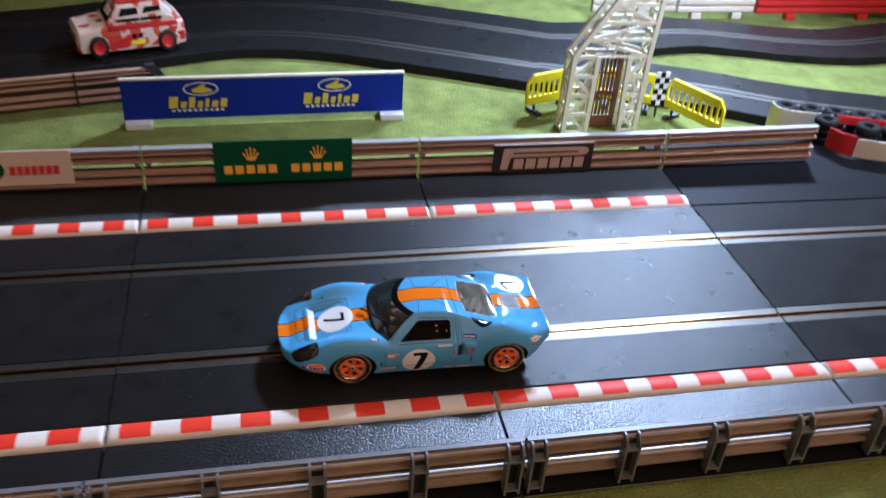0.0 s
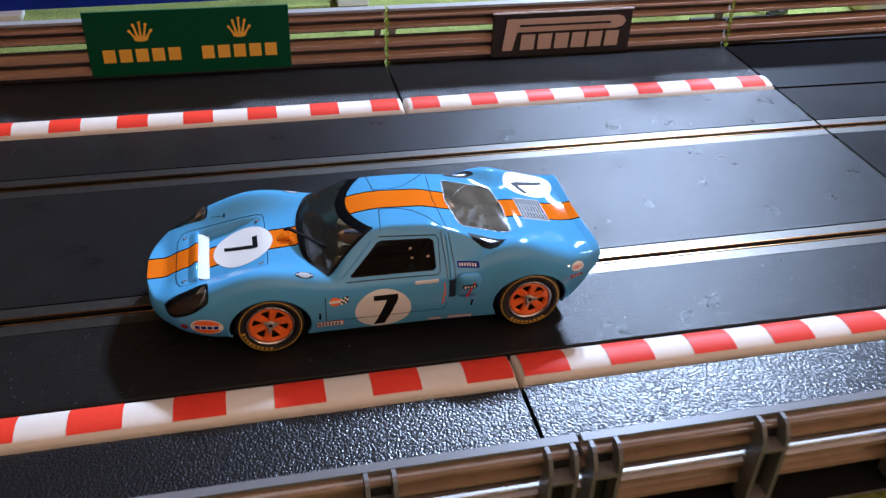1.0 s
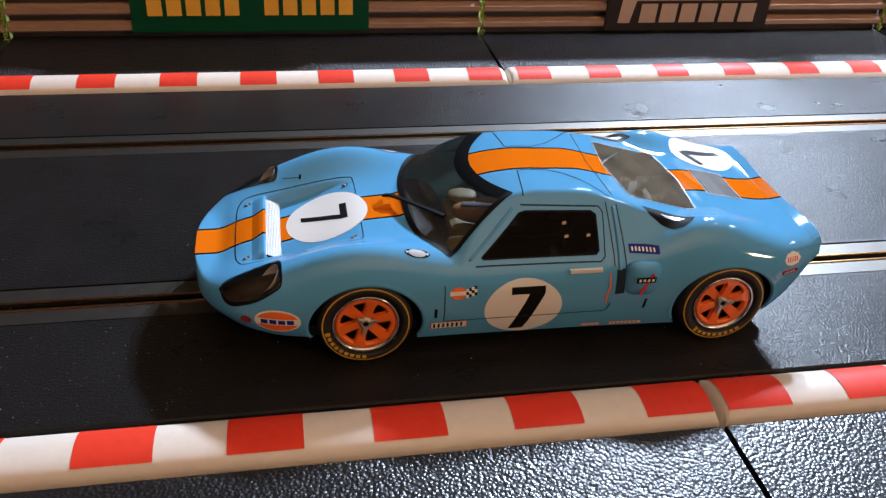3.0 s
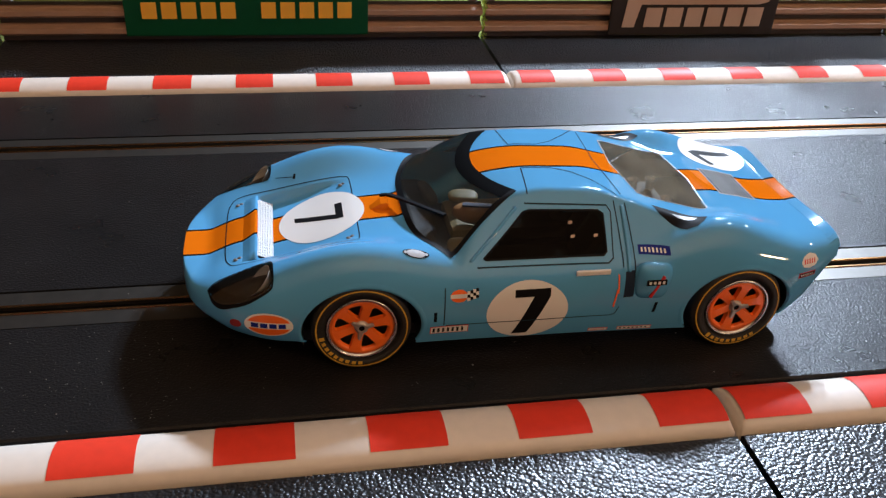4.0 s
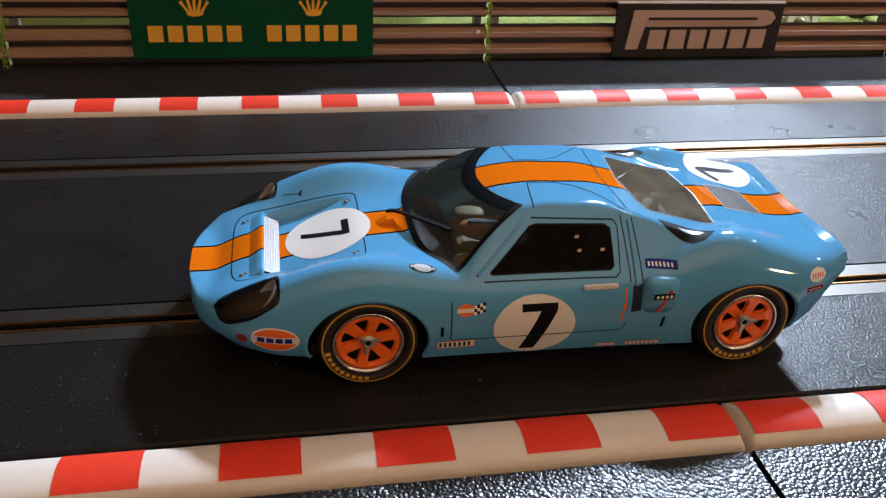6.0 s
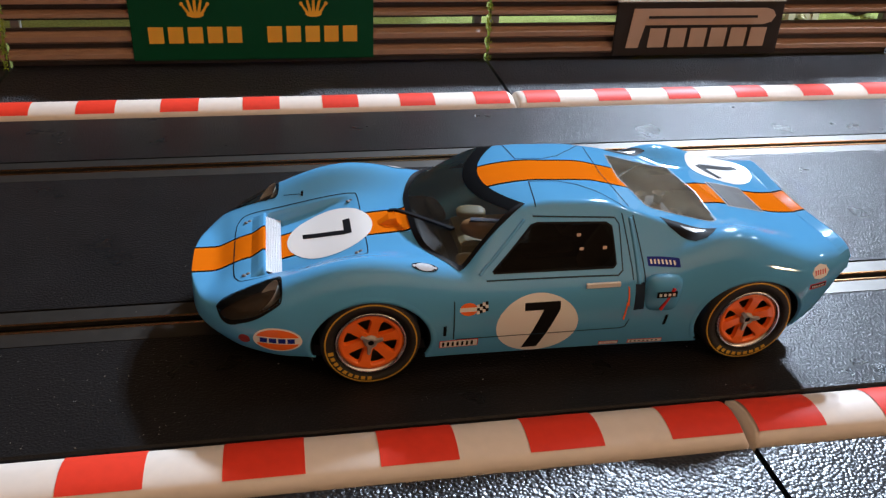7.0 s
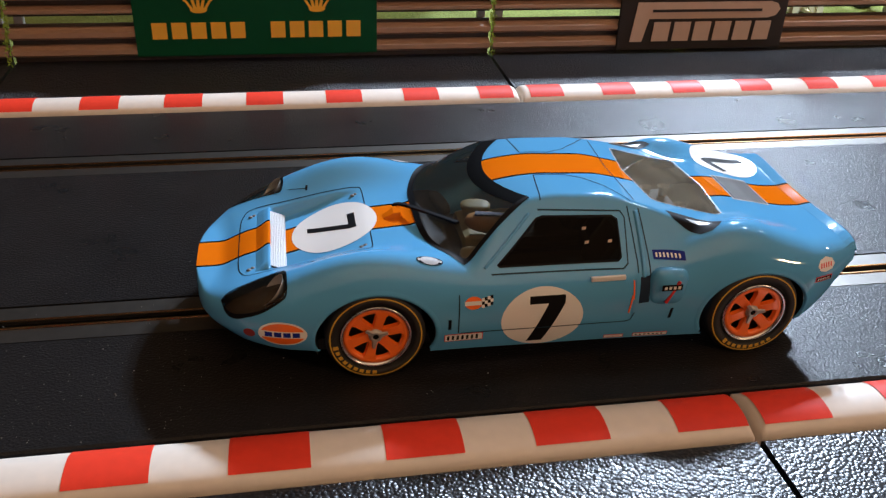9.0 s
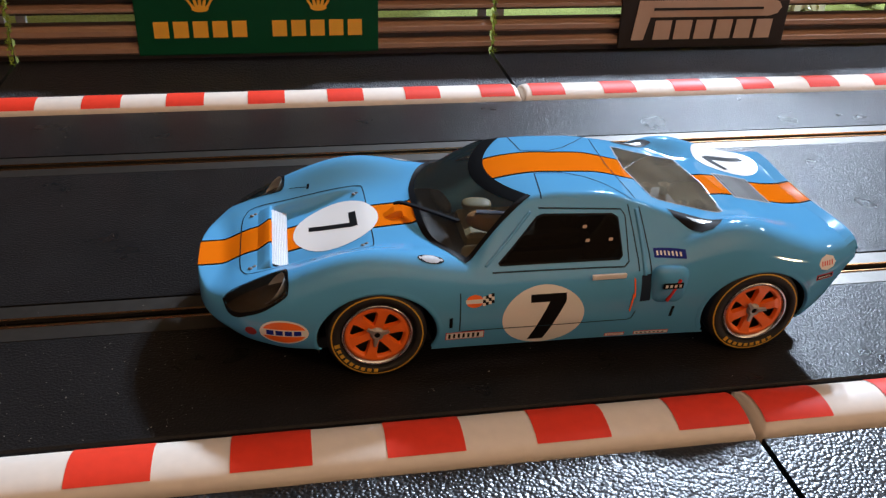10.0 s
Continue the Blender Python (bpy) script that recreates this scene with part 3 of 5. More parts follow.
def inset(poly, d):
    """The outline moved inwards by d along its normals."""
    p = np.array(poly, float)
    area = np.sum(p[:, 0] * np.roll(p[:, 1], -1) - np.roll(p[:, 0], -1) * p[:, 1])
    e = np.roll(p, -1, 0) - p
    e /= np.linalg.norm(e, axis=1)[:, None]
    n = np.stack([-e[:, 1], e[:, 0]], 1) * np.sign(area)
    m = n + np.roll(n, 1, 0)
    m /= np.maximum(np.linalg.norm(m, axis=1), 0.35)[:, None] ** 2 / 1.0
    return [tuple(q) for q in p + m * d]


def dense(poly, step=0.7):
    out = []
    for a, b in zip(poly, poly[1:] + poly[:1]):
        n = max(1, int(math.dist(a, b) / step))
        out += [(a[0] + (b[0] - a[0]) * i / n, a[1] + (b[1] - a[1]) * i / n) for i in range(n)]
    return out


def loft(rings, project, name, close=None):
    """Skin between closed outlines laid on the body; close: a middle point that fills the last one."""
    k = len(rings[0])
    verts = [project(*np.array(r, float).T) for r in rings]
    verts = list(np.concatenate(verts))
    faces = []
    for i in range(len(rings) - 1):
        for j in range(k):
            a, b = i * k + j, i * k + (j + 1) % k
            faces.append((a, b, b + k, a + k))
    if close is not None:
        c = len(verts)
        verts.append(project(np.array([close[0]]), np.array([close[1]]))[0])
        o = (len(rings) - 1) * k
        faces += [(o + j, o + (j + 1) % k, c) for j in range(k)]
    me = mesh_of(name, verts, faces, True)
    up = sum((p.normal for p in me.polygons), Vector())
    probe = Vector((0, 0, 1)) if abs(up.z) > abs(up.y) else Vector((0, math.copysign(1, verts[0][1]), 0))
    if up.dot(probe) < 0:
        me.flip_normals()
    return me


def patch(poly, project, name, rows=8, step=0.7):
    d = np.array(dense(poly, step))
    c = d.mean(0)
    rings = [c + (d - c) * (1 - i / rows) for i in range(rows)]
    return loft(rings, project, name, close=c)


def rim(poly, width, project, name, step=0.7):
    return loft([dense(poly, step), inset(dense(poly, step), width / 2), inset(dense(poly, step), width)], project, name)


def line_on(points, project, width, name, step=0.5, loop=False):
    """A narrow dark seam laid along a line on the body."""
    pts = []
    seq = points + points[:1] if loop else points
    for a, b in zip(seq, seq[1:]):
        n = max(1, int(math.dist(a, b) / step))
        pts += [(a[0] + (b[0] - a[0]) * i / n, a[1] + (b[1] - a[1]) * i / n) for i in range(n)]
    pts.append(seq[-1])
    p = np.array(pts, float)
    t = np.gradient(p, axis=0)
    t /= np.maximum(np.linalg.norm(t, axis=1), 1e-9)[:, None]
    n = np.stack([-t[:, 1], t[:, 0]], 1) * width / 2
    v = np.concatenate([project(*(p + n).T), project(*(p - n).T)])
    k = len(p)
    me = mesh_of(name, list(v), [(i, i + 1, k + i + 1, k + i) for i in range(k - 1)], True)
    up = sum((q.normal for q in me.polygons), Vector())
    probe = Vector((0, 0, 1)) if abs(up.z) > abs(up.y) else Vector((0, math.copysign(1, v[0][1]), 0))
    if up.dot(probe) < 0:
        me.flip_normals()
    return me


def car_body():
    xs = np.concatenate([-98.6 + 6.6 * np.linspace(0, 1, 26) ** 1.7, np.arange(-91.5, 31.01, 0.5), [31.2]])
    s1 = np.linspace(0, 0.82, 46)
    th = np.linspace(math.asin(0.82 ** 2.6), math.pi / 2, 26)[1:]
    s = np.concatenate([s1, np.sin(th) ** (1 / 2.6)])
    q = np.linspace(0, 1, 16)[1:]
    rows = []
    for x in xs:
        w = float(half_width(x))
        y = s * w
        z = top_z(np.full_like(y, x), y)
        zl = waist(x) - q * (waist(x) - sill(x))
        yl = low_y(np.full_like(zl, x), zl)
        half = np.stack([np.concatenate([y, yl]), np.concatenate([z, zl])], 1)
        full = np.concatenate([half[::-1], half[1:] * (-1, 1)])
        rows.append(np.concatenate([np.full((len(full), 1), x), full], 1))
    g = np.array(rows)
    k = g.shape[1]
    mid = (g[:-1, :-1] + g[1:, :-1] + g[:-1, 1:] + g[1:, 1:]) / 4
    x, y, z = mid[..., 0], np.abs(mid[..., 1]), mid[..., 2]
    gone = inside(inset(windscreen, 0.8), x, mid[..., 1]) & (z > 20)
    gone |= inside(inset(side_window, 0.5), x, z) & (y > 12)
    gone |= inside(inset(rear_window, 0.5), x, mid[..., 1]) & (z > 20)
    gone |= inside(inset(lamp_cover, 0.5), x, y) & (z > 11.5)
    for (hx, hz), r in ((F_HUB, ARCH_F), (R_HUB, ARCH_R)):
        gone |= (((x - hx) / r[0]) ** 2 + ((z - hz) / r[1]) ** 2 < 1) & (y > 15)
    gone |= (np.abs(x + 82.5) < 1.3) & (y < 11.4) & (z > 13)
    faces = [(i * k + j, i * k + j + 1, (i + 1) * k + j + 1, (i + 1) * k + j) for i in range(len(g) - 1) for j in range(k - 1) if not gone[i, j]]
    faces.append(tuple(range((len(g) - 1) * k, len(g) * k)))
    faces.append(tuple(range(k)))
    me = mesh_of("body", list(g.reshape(-1, 3) * MM), faces, True)
    bm = bmesh.new()
    bm.from_mesh(me)
    bmesh.ops.delete(bm, geom=[v for v in bm.verts if not v.link_faces], context="VERTS")
    bmesh.ops.recalc_face_normals(bm, faces=bm.faces[:])
    bm.to_mesh(me)
    bm.free()
    me.polygons[len(me.polygons) - 1].use_smooth = False
    return me


body = part("body", car_body(), M_PAINT, car, "light blue painted shell with a black-edged orange band")
if sum(p.normal.z * p.area for p in body.data.polygons) < 0:
    body.data.flip_normals()

# glazing
M_POD = shader("amber_pod", (0.050, 0.030, 0.016), rough=0.35, grain=0.5, grain_size=350)
def ruled(first, second, project, name, rows=12):
    """A skin between two lines of equal count laid on the body."""
    f, g = np.array(first, float), np.array(second, float)
    k = len(f)
    v = np.concatenate([project(*(f * (1 - i / rows) + g * i / rows).T) for i in range(rows + 1)])
    me = mesh_of(name, list(v), [(i * k + j, i * k + j + 1, (i + 1) * k + j + 1, (i + 1) * k + j) for i in range(rows) for j in range(k - 1)], True)
    if sum(p.normal.z * p.area for p in me.polygons) < 0:
        me.flip_normals()
    return me


def low_edge(q, d=0.0):
    """The foot of the windscreen, q from -1 to 1 across, moved up the glass by d."""
    return (-55.0 + d + 6.6 * abs(q) ** 3.2, q * (22.6 - 0.55 * d))


def high_edge(q, d=0.0):
    return (-40.7 - d + 6.0 * q ** 2, q * (14.3 + 0.55 * d))


QS = [float(q) for q in np.linspace(-1, 1, 41)]
skin, proud = (lambda x, y: on_top(x, y, 0.05)), (lambda x, y: on_top(x, y, 0.13))
part("windscreen", ruled([low_edge(q) for q in QS], [high_edge(q) for q in QS], skin, "windscreen", 24), M_GLASS, car, "clear curved windscreen")
part("windscreen_seal", ruled([low_edge(q, -0.1) for q in QS], [low_edge(q, 1.0) for q in QS], proud, "seal", 3), M_BLACK, car, "black rubber seal")
for sg in (-1, 1):
    foot, head = np.array(low_edge(sg)), np.array(high_edge(sg))
    edge = [tuple(foot + (head - foot) * t) for t in np.linspace(0, 1, 20)]
    part("windscreen_seal", ruled([(x, y + sg * 0.1) for x, y in edge], [(x - 0.2, y - sg * 0.9) for x, y in edge], proud, "seal", 3), M_BLACK, car)
part("sun_strip", ruled([high_edge(q, 2.8 - 0.3 * q * q) for q in QS], [high_edge(q, -0.2) for q in QS], proud, "sun_strip", 8), M_STRIP, car, "black band along the top of the windscreen")
for sg in (-1, 1):
    side = lambda x, z, lift=0.05, sg=sg: on_side(x, z, lift, sg)
    part("side_window", patch(side_window, side, "side_window"), M_SMOKE, car, "dark side window")
    part("window_seal", rim(side_window, 0.6, lambda x, z, sg=sg: on_side(x, z, 0.11, sg), "seal"), M_BLACK, car)
part("rear_window", patch(rear_window, lambda x, y: on_top(x, y, 0.05), "rear_window"), M_HAZE, car, "clear rear window")
part("rear_window_seal", rim(rear_window, 0.35, lambda x, y: on_top(x, y, 0.11), "seal"), M_GREY, car)
for sg in (-1, 1):
    poly = [(x, sg * y) for x, y in lamp_cover]
    cover = part("headlamp", patch(poly, lambda x, y: on_top(x, y, 0.05), "headlamp"), M_LENS, car, "dark glossy headlamp cover")
    part("headlamp_seal", rim(poly, 0.55, lambda x, y: on_top(x, y, 0.10), "seal"), M_BLACK, cover)
    bowl = revolve([(0.0, -0.0022), (0.0018, -0.0016), (0.0030, 0.0), (0.0033, 0.0002)], "lamp_bowl", 24, "z")
    part("lamp_bowl", bowl, M_SILVER, cover, "silver lamp bowl", at=pose(-0.0836, sg * 0.0208, (float(top_z(-83.6, 20.8)) - 1.5) * MM, 0, -50, 0))
    part("lamp_pod", patch(inset(poly, 0.7), lambda x, y: on_top(x, y, -1.9), "lamp_pod"), M_POD, cover, "amber brown lamp recess")

for ob in car.children:
    if ob.name.split(".")[0] in ("windscreen", "rear_window", "side_window", "headlamp"):
        ob.visible_shadow = False

# seams of doors, roof, lids and the tail section
SEAMS_TOP = [
    [(p.x, p.y) for p in spline([(-90.3, 0, 0), (-90.2, 8, 0), (-89.6, 11.6, 0), (-87.6, 13.6, 0), (-80, 13.8, 0), (-70, 13.6, 0), (-65.6, 13.4, 0), (-64.4, 12.2, 0), (-64.2, 5, 0), (-64.2, 0, 0), (-64.2, -5, 0), (-64.4, -12.2, 0), (-65.6, -13.4, 0), (-70, -13.6, 0), (-80, -13.8, 0), (-87.6, -13.6, 0), (-89.6, -11.6, 0), (-90.2, -8, 0), (-90.3, 0, 0)], 6)],
    [(-31.6, 5.6), (-32.6, 15.0)], [(-31.6, -5.6), (-32.6, -15.0)],
    [(-31.6, 5.6), (-25.5, 5.6)], [(-31.6, -5.6), (-25.5, -5.6)],
    [(-25.5, 5.6), (-22.0, 7.2), (-18.2, 10.8), (-14.6, 15.4)], [(-25.5, -5.6), (-22.0, -7.2), (-18.2, -10.8), (-14.6, -15.4)],
    [(-13.6, -14.8), (-14.6, 0), (-13.6, 14.8)],
]
for pts in SEAMS_TOP:
    part("seam", line_on(pts, lambda x, y: on_top(x, y, 0.045), 0.22, "seam"), M_SEAM, car)
for sg in (-1, 1):
    prj = lambda x, z, sg=sg: on_side(x, z, 0.045, sg)
    for pts in ([(-13.4, 28.4), (-12.8, 22.0), (-12.9, 17.4)],
                [(-15.6, 28.8), (-15.1, 21.0), (-15.3, 17.4)],
                [(-49.9, 9.4), (-49.9, 17.4)],
                [(-43.6, 20.1), (-18.0, 19.9), (-17.0, 20.6), (-16.5, 27.3), (-17.2, 28.2), (-33.4, 28.9)]):
        part("seam", line_on(pts, prj, 0.24, "seam"), M_SEAM_SOFT, car)

for sg in (-1, 1):
    part("seam", line_on([(-15.6, 11.4), (-16.2, 9.7), (-17.2, 9.4), (-30, 9.3), (-49.5, 9.4)], lambda x, z, sg=sg: on_side(x, z, 0.15, sg), 0.2, "seam"), M_SEAM_SOFT, car)



def bead(points, sg, radius, lift, name, material, label=""):
    """A thin rounded moulding along a line on the flank."""
    x, z = np.array(points, float).T
    q = np.linspace(0, 1, 40)
    d = np.concatenate([[0], np.cumsum(np.hypot(np.diff(x), np.diff(z)))])
    x, z = np.interp(q * d[-1], d, x), np.interp(q * d[-1], d, z)
    c = on_side(x, z, lift, sg)
    verts, faces, k = [], [], 8
    for i in range(len(c)):
        t = Vector(c[min(i + 1, len(c) - 1)] - c[max(i - 1, 0)]).normalized()
        a = t.cross(Vector((0, sg, 0))).normalized()
        b = a.cross(t)
        verts += [Vector(c[i]) + (a * math.cos(j * math.tau / k) + b * math.sin(j * math.tau / k)) * radius * MM for j in range(k)]
    for i in range(len(c) - 1):
        for j in range(k):
            faces.append((i * k + j, i * k + (j + 1) % k, (i + 1) * k + (j + 1) % k, (i + 1) * k + j))
    faces += [tuple(range(k)), tuple(range((len(c) - 1) * k, len(c) * k))]
    me = mesh_of(name, verts, faces, True)
    bm = bmesh.new()
    bm.from_mesh(me)
    bmesh.ops.recalc_face_normals(bm, faces=bm.faces[:])
    bm.to_mesh(me)
    bm.free()
    return part(name, me, material, car, label)


for sg in (-1, 1):
    bead([(-44.8, 21.0), (-35.2, 28.4)], sg, 0.30, 0.0, "pillar_moulding", M_BLUE, "thin blue moulding on the windscreen pillar")
    bead([(-14.1, 28.0), (-13.9, 22.0), (-14.1, 18.4)], sg, 0.42, -0.12, "pillar_moulding", M_BLUE, "thin blue moulding behind the door")

# wheel arch lips and liners
for sg in (-1, 1):
    for (hx, hz), r in ((F_HUB, ARCH_F), (R_HUB, ARCH_R)):
        arc = np.linspace(-0.42, math.pi + 0.42, 90)
        rows = []
        for rr, lift in ((-0.35, -0.5), (-0.25, 0.05), (0.2, 0.14), (0.75, 0.04)):
            X = np.array([hx + (r[0] + rr) * math.cos(a) for a in arc])
            Z = np.maximum(np.array([hz + (r[1] + rr) * math.sin(a) for a in arc]), sill(X))
            rows.append(on_side(X, Z, lift, sg))
        v = np.concatenate(rows)
        k = len(arc)
        me = mesh_of("arch_lip", list(v), [(i * k + j, i * k + j + 1, (i + 1) * k + j + 1, (i + 1) * k + j) for i in range(3) for j in range(k - 1)], True)
        if sum(p.normal.y * p.area for p in me.polygons) * sg < 0:
            me.flip_normals()
        part("arch_lip", me, M_BLUE, car, "blue wheel arch lip")
        inner = [(hx + (r[0] + 0.2) * math.cos(a), hz + (r[1] + 0.2) * math.sin(a)) for a in arc]
        ys = (sg * 12.0, sg * 26.0)
        v = [(x * MM, y * MM, max(z, 4.0) * MM) for y in ys for x, z in inner]
        part("arch_liner", mesh_of("arch_liner", v, [(j, j + 1, k + j + 1, k + j) for j in range(k - 1)] + [tuple(range(k))], True), M_DARK, car)


# wheels
def wheel(name, hub, y, radius, width, rim_r, sg):
    w = thing(name, "", "")
    for key in ("label", "category"):
        if key in w:
            del w[key]
    w.parent = car
    w.matrix_local = pose(hub[0] * MM, y * MM, radius * MM)
    o, h = sg, width / 2
    r = radius
    prof = [(rim_r, -h * 0.9), (rim_r + 0.4, -h), (r - 1.2, -h), (r - 0.4, -h * 0.93), (r, -h * 0.72), (r, h * 0.72), (r - 0.4, h * 0.93), (r - 1.2, h + 0.12), (r - 2.4, h + 0.18), (rim_r + 0.5, h), (rim_r, h * 0.86)]
    part("tyre", revolve([(a * MM, o * b * MM) for a, b in prof], "tyre", 72), M_TYRE, w, "black rubber tyre")
    part("tyre_stripe", revolve([((r - 1.02) * MM, o * (h + 0.06) * MM), ((r - 0.92) * MM, o * (h + 0.11) * MM), ((r - 0.76) * MM, o * (h + 0.02) * MM)], "tyre_stripe", 72), M_YELLOW_INK, w, "thin yellow ring on the tyre wall")
    part("rim_lip", revolve([((rim_r - 0.95) * MM, o * (h - 1.0) * MM), ((rim_r - 0.65) * MM, o * (h - 0.15) * MM), ((rim_r - 0.3) * MM, o * (h + 0.1) * MM), (rim_r * MM, o * (h - 0.1) * MM), ((rim_r + 0.1) * MM, o * (h - 0.7) * MM)], "rim_lip", 60), M_CHROME, w, "polished metal rim lip")
    part("rim_barrel", revolve([((rim_r - 0.2) * MM, -o * h * 0.9 * MM), ((rim_r - 0.5) * MM, o * (h - 1.2) * MM)], "rim_barrel", 48), M_DARK, w)
    part("brake", revolve([(0, o * (h - 2.6) * MM), ((rim_r - 0.4) * MM, o * (h - 2.6) * MM)], "brake", 36), M_DARK, w)
    ring = [(rim_r - 0.75, h - 0.9), (rim_r - 0.95, h - 0.35), (rim_r - 1.7, h - 0.5), (rim_r - 1.8, h - 1.4)]
    part("wheel_ring", revolve([(a * MM, o * b * MM) for a, b in ring], "wheel_ring", 60), M_ORANGE, w, "orange wheel ring")
    for i in range(6):
        a = 2 * math.pi * i / 6 + 0.28
        bm = bmesh.new()
        rows = []
        for rr, hw, dep in ((1.0, 1.2, h - 0.95), (2.2, 0.98, h - 0.75), (rim_r - 2.3, 1.12, h - 0.45), (rim_r - 1.3, 2.0, h - 0.45)):
            rows.append([bm.verts.new(((rr * math.cos(a) - t * math.sin(a)) * MM, o * d * MM, (rr * math.sin(a) + t * math.cos(a)) * MM)) for t, d in ((-hw, dep - 0.9), (-hw * 0.8, dep), (hw * 0.8, dep), (hw, dep - 0.9))])
        for p, q in zip(rows, rows[1:]):
            for j in range(3):
                bm.faces.new((p[j], p[j + 1], q[j + 1], q[j]))
        bmesh.ops.recalc_face_normals(bm, faces=bm.faces[:])
        me = bpy.data.meshes.new("spoke")
        bm.to_mesh(me)
        bm.free()
        part("spoke", me, M_ORANGE, w)
    part("hub", revolve([(0.55 * MM, o * (h - 0.3) * MM), (0.75 * MM, o * (h - 0.15) * MM), (1.15 * MM, o * (h - 0.3) * MM), (1.4 * MM, o * (h - 1.0) * MM)], "hub", 30), M_CAST, w)
    part("hub_bore", revolve([(0, o * (h - 0.55) * MM), (0.6 * MM, o * (h - 0.5) * MM)], "hub_bore", 20), M_BLACK, w)
    for i in range(3):
        a = 2 * math.pi * i / 3 + (0.35 if hub is F_HUB else 0.15)
        c, s = math.cos(a), math.sin(a)
        v = [((rr * c - t * s) * MM, o * d * MM, (rr * s + t * c) * MM) for rr, hw, d in ((0.8, 0.62, h - 0.1), (2.4, 0.33, h + 0.1)) for t, d in ((-hw, d - 0.4), (-hw * 0.6, d), (hw * 0.6, d), (hw, d - 0.4))]
        me = mesh_of("spinner", v, [(0, 1, 5, 4), (1, 2, 6, 5), (2, 3, 7, 6), (4, 5, 6, 7)])
        part("spinner", me, M_CAST, w, "silver knock-off ear")
    for start in (3.35 if hub is F_HUB else 4.0,):
        for i in range(9):
            a = start + i * 0.165
            rr, hh = r - 1.75, (0.36 if i else 0.5)
            c, s = math.cos(a), math.sin(a)
            v = [((q * c - t * s) * MM, o * (h + 0.22) * MM, (q * s + t * c) * MM) for q, t in ((rr - hh, -0.40), (rr + hh, -0.40), (rr + hh, 0.40), (rr - hh, 0.40))]
            part("tyre_mark", mesh_of("tyre_mark", v, [(0, 1, 2, 3)]), M_YELLOW_INK, w, "yellow mark on the tyre wall")
    return w


for sg in (-1, 1):
    wheel("front_wheel", F_HUB, sg * 23.6, 9.4, 6.6, 6.75, sg)
    wheel("rear_wheel", R_HUB, sg * 24.1, 9.5, 8.0, 6.65, sg)

# underside, nose chin and guide
part("chassis", box(-0.076, 0.024, -0.0215, 0.0215, 0.0035, 0.0062, chamfer=0.0006), M_DARK, car, "black plastic underside")
chin_x = [-95.6, -93.6, -90, -86, -82]
chin_o = [(x, float(half_width(x)) - 5.0) for x in chin_x] + [(x, 5.0 - float(half_width(x))) for x in reversed(chin_x)]
n = len(chin_o)
chin_v = [(x * MM, y * MM, z * MM) for z in (7.0, 9.4) for x, y in chin_o]
part("chin", mesh_of("chin", chin_v, [tuple(range(n)), tuple(range(n, 2 * n))] + [(i, (i + 1) % n, n + (i + 1) % n, n + i) for i in range(n)]), M_DARK, car, "black chin under the nose")
part("guide_blade", box(-0.080, -0.066, -0.0009, 0.0009, -0.004, 0.0045), M_DARK, car)

# cabin
M_STRAP = shader("navy_webbing", (0.012, 0.016, 0.05), rough=0.7)
part("cabin_floor", box(-0.052, 0.006, -0.0225, 0.0225, 0.0075, 0.0085), M_CABIN, car)
part("dashboard", box(-0.0530, -0.0475, -0.0205, 0.0205, 0.0085, 0.0165, chamfer=0.0012), M_CABIN, car)
part("bulkhead", box(-0.0130, -0.0115, -0.0185, 0.0185, 0.0085, 0.0225), M_CABIN, car)
for y in (-0.0105, 0.0105):
    seat = part("seat", box(-0.0430, -0.0165, y - 0.0074, y + 0.0074, 0.0086, 0.0122, chamfer=0.0017), M_CREAM, car, "cream moulded seat")
    tilt = pose(-0.0185, 0, 0.0110, 0, 30, 0)
    part("backrest", box(-0.0024, 0.0020, y - 0.0058, y + 0.0058, 0.0, 0.0128, chamfer=0.0024), M_CREAM, seat, at=tilt)


def pod(name, at, radii, material, label="", turn=0.0, power=0.7):
    """A soft rounded block."""
    bm = bmesh.new()
    bmesh.ops.create_uvsphere(bm, u_segments=28, v_segments=18, radius=1.0)
    for v in bm.verts:
        v.co = Vector([math.copysign(abs(c) ** power, c) * r for c, r in zip(v.co, radii)])
    me = bpy.data.meshes.new(name)
    bm.to_mesh(me)
    bm.free()
    me.polygons.foreach_set("use_smooth", [True] * len(me.polygons))
    return part(name, me, material, car, label, at=pose(*at, 0, 0, turn))


M_BELT = shader("tan_webbing", (0.36, 0.17, 0.055), rough=0.55, spec=0.2, grain=0.2, grain_size=500)
pod("seat_bolster", (-0.0385, 0.0140, 0.0146), (0.0034, 0.0027, 0.0010), M_CREAM, "cream rounded seat side", -8, 0.75)
pod("seat_bolster", (-0.0405, -0.0045, 0.0122), (0.0048, 0.0034, 0.0010), M_CREAM, "cream rounded seat side", -8, 0.5)
pod("harness", (-0.0362, 0.0042, 0.0152), (0.0066, 0.0030, 0.0020), M_BELT, "tan harness over the seat", -22, 0.8)
part("harness_strip", box(-0.0046, 0.0050, -0.0008, 0.0008, 0.0, 0.0004, chamfer=0.0001), M_STRAP, car, "navy strip on the harness", at=pose(-0.0360, 0.0044, 0.0170, 0, 0, -14))
pod("wheel_hub", (-0.0475, 0.0100, 0.0180), (0.0014, 0.0050, 0.0012), M_CABIN, "dark instrument hood", 10)
part("engine", box(-0.0105, 0.0070, -0.0115, 0.0115, 0.0090, 0.0160, chamfer=0.002), M_ENGINE, car, "grey engine cover under the rear window")
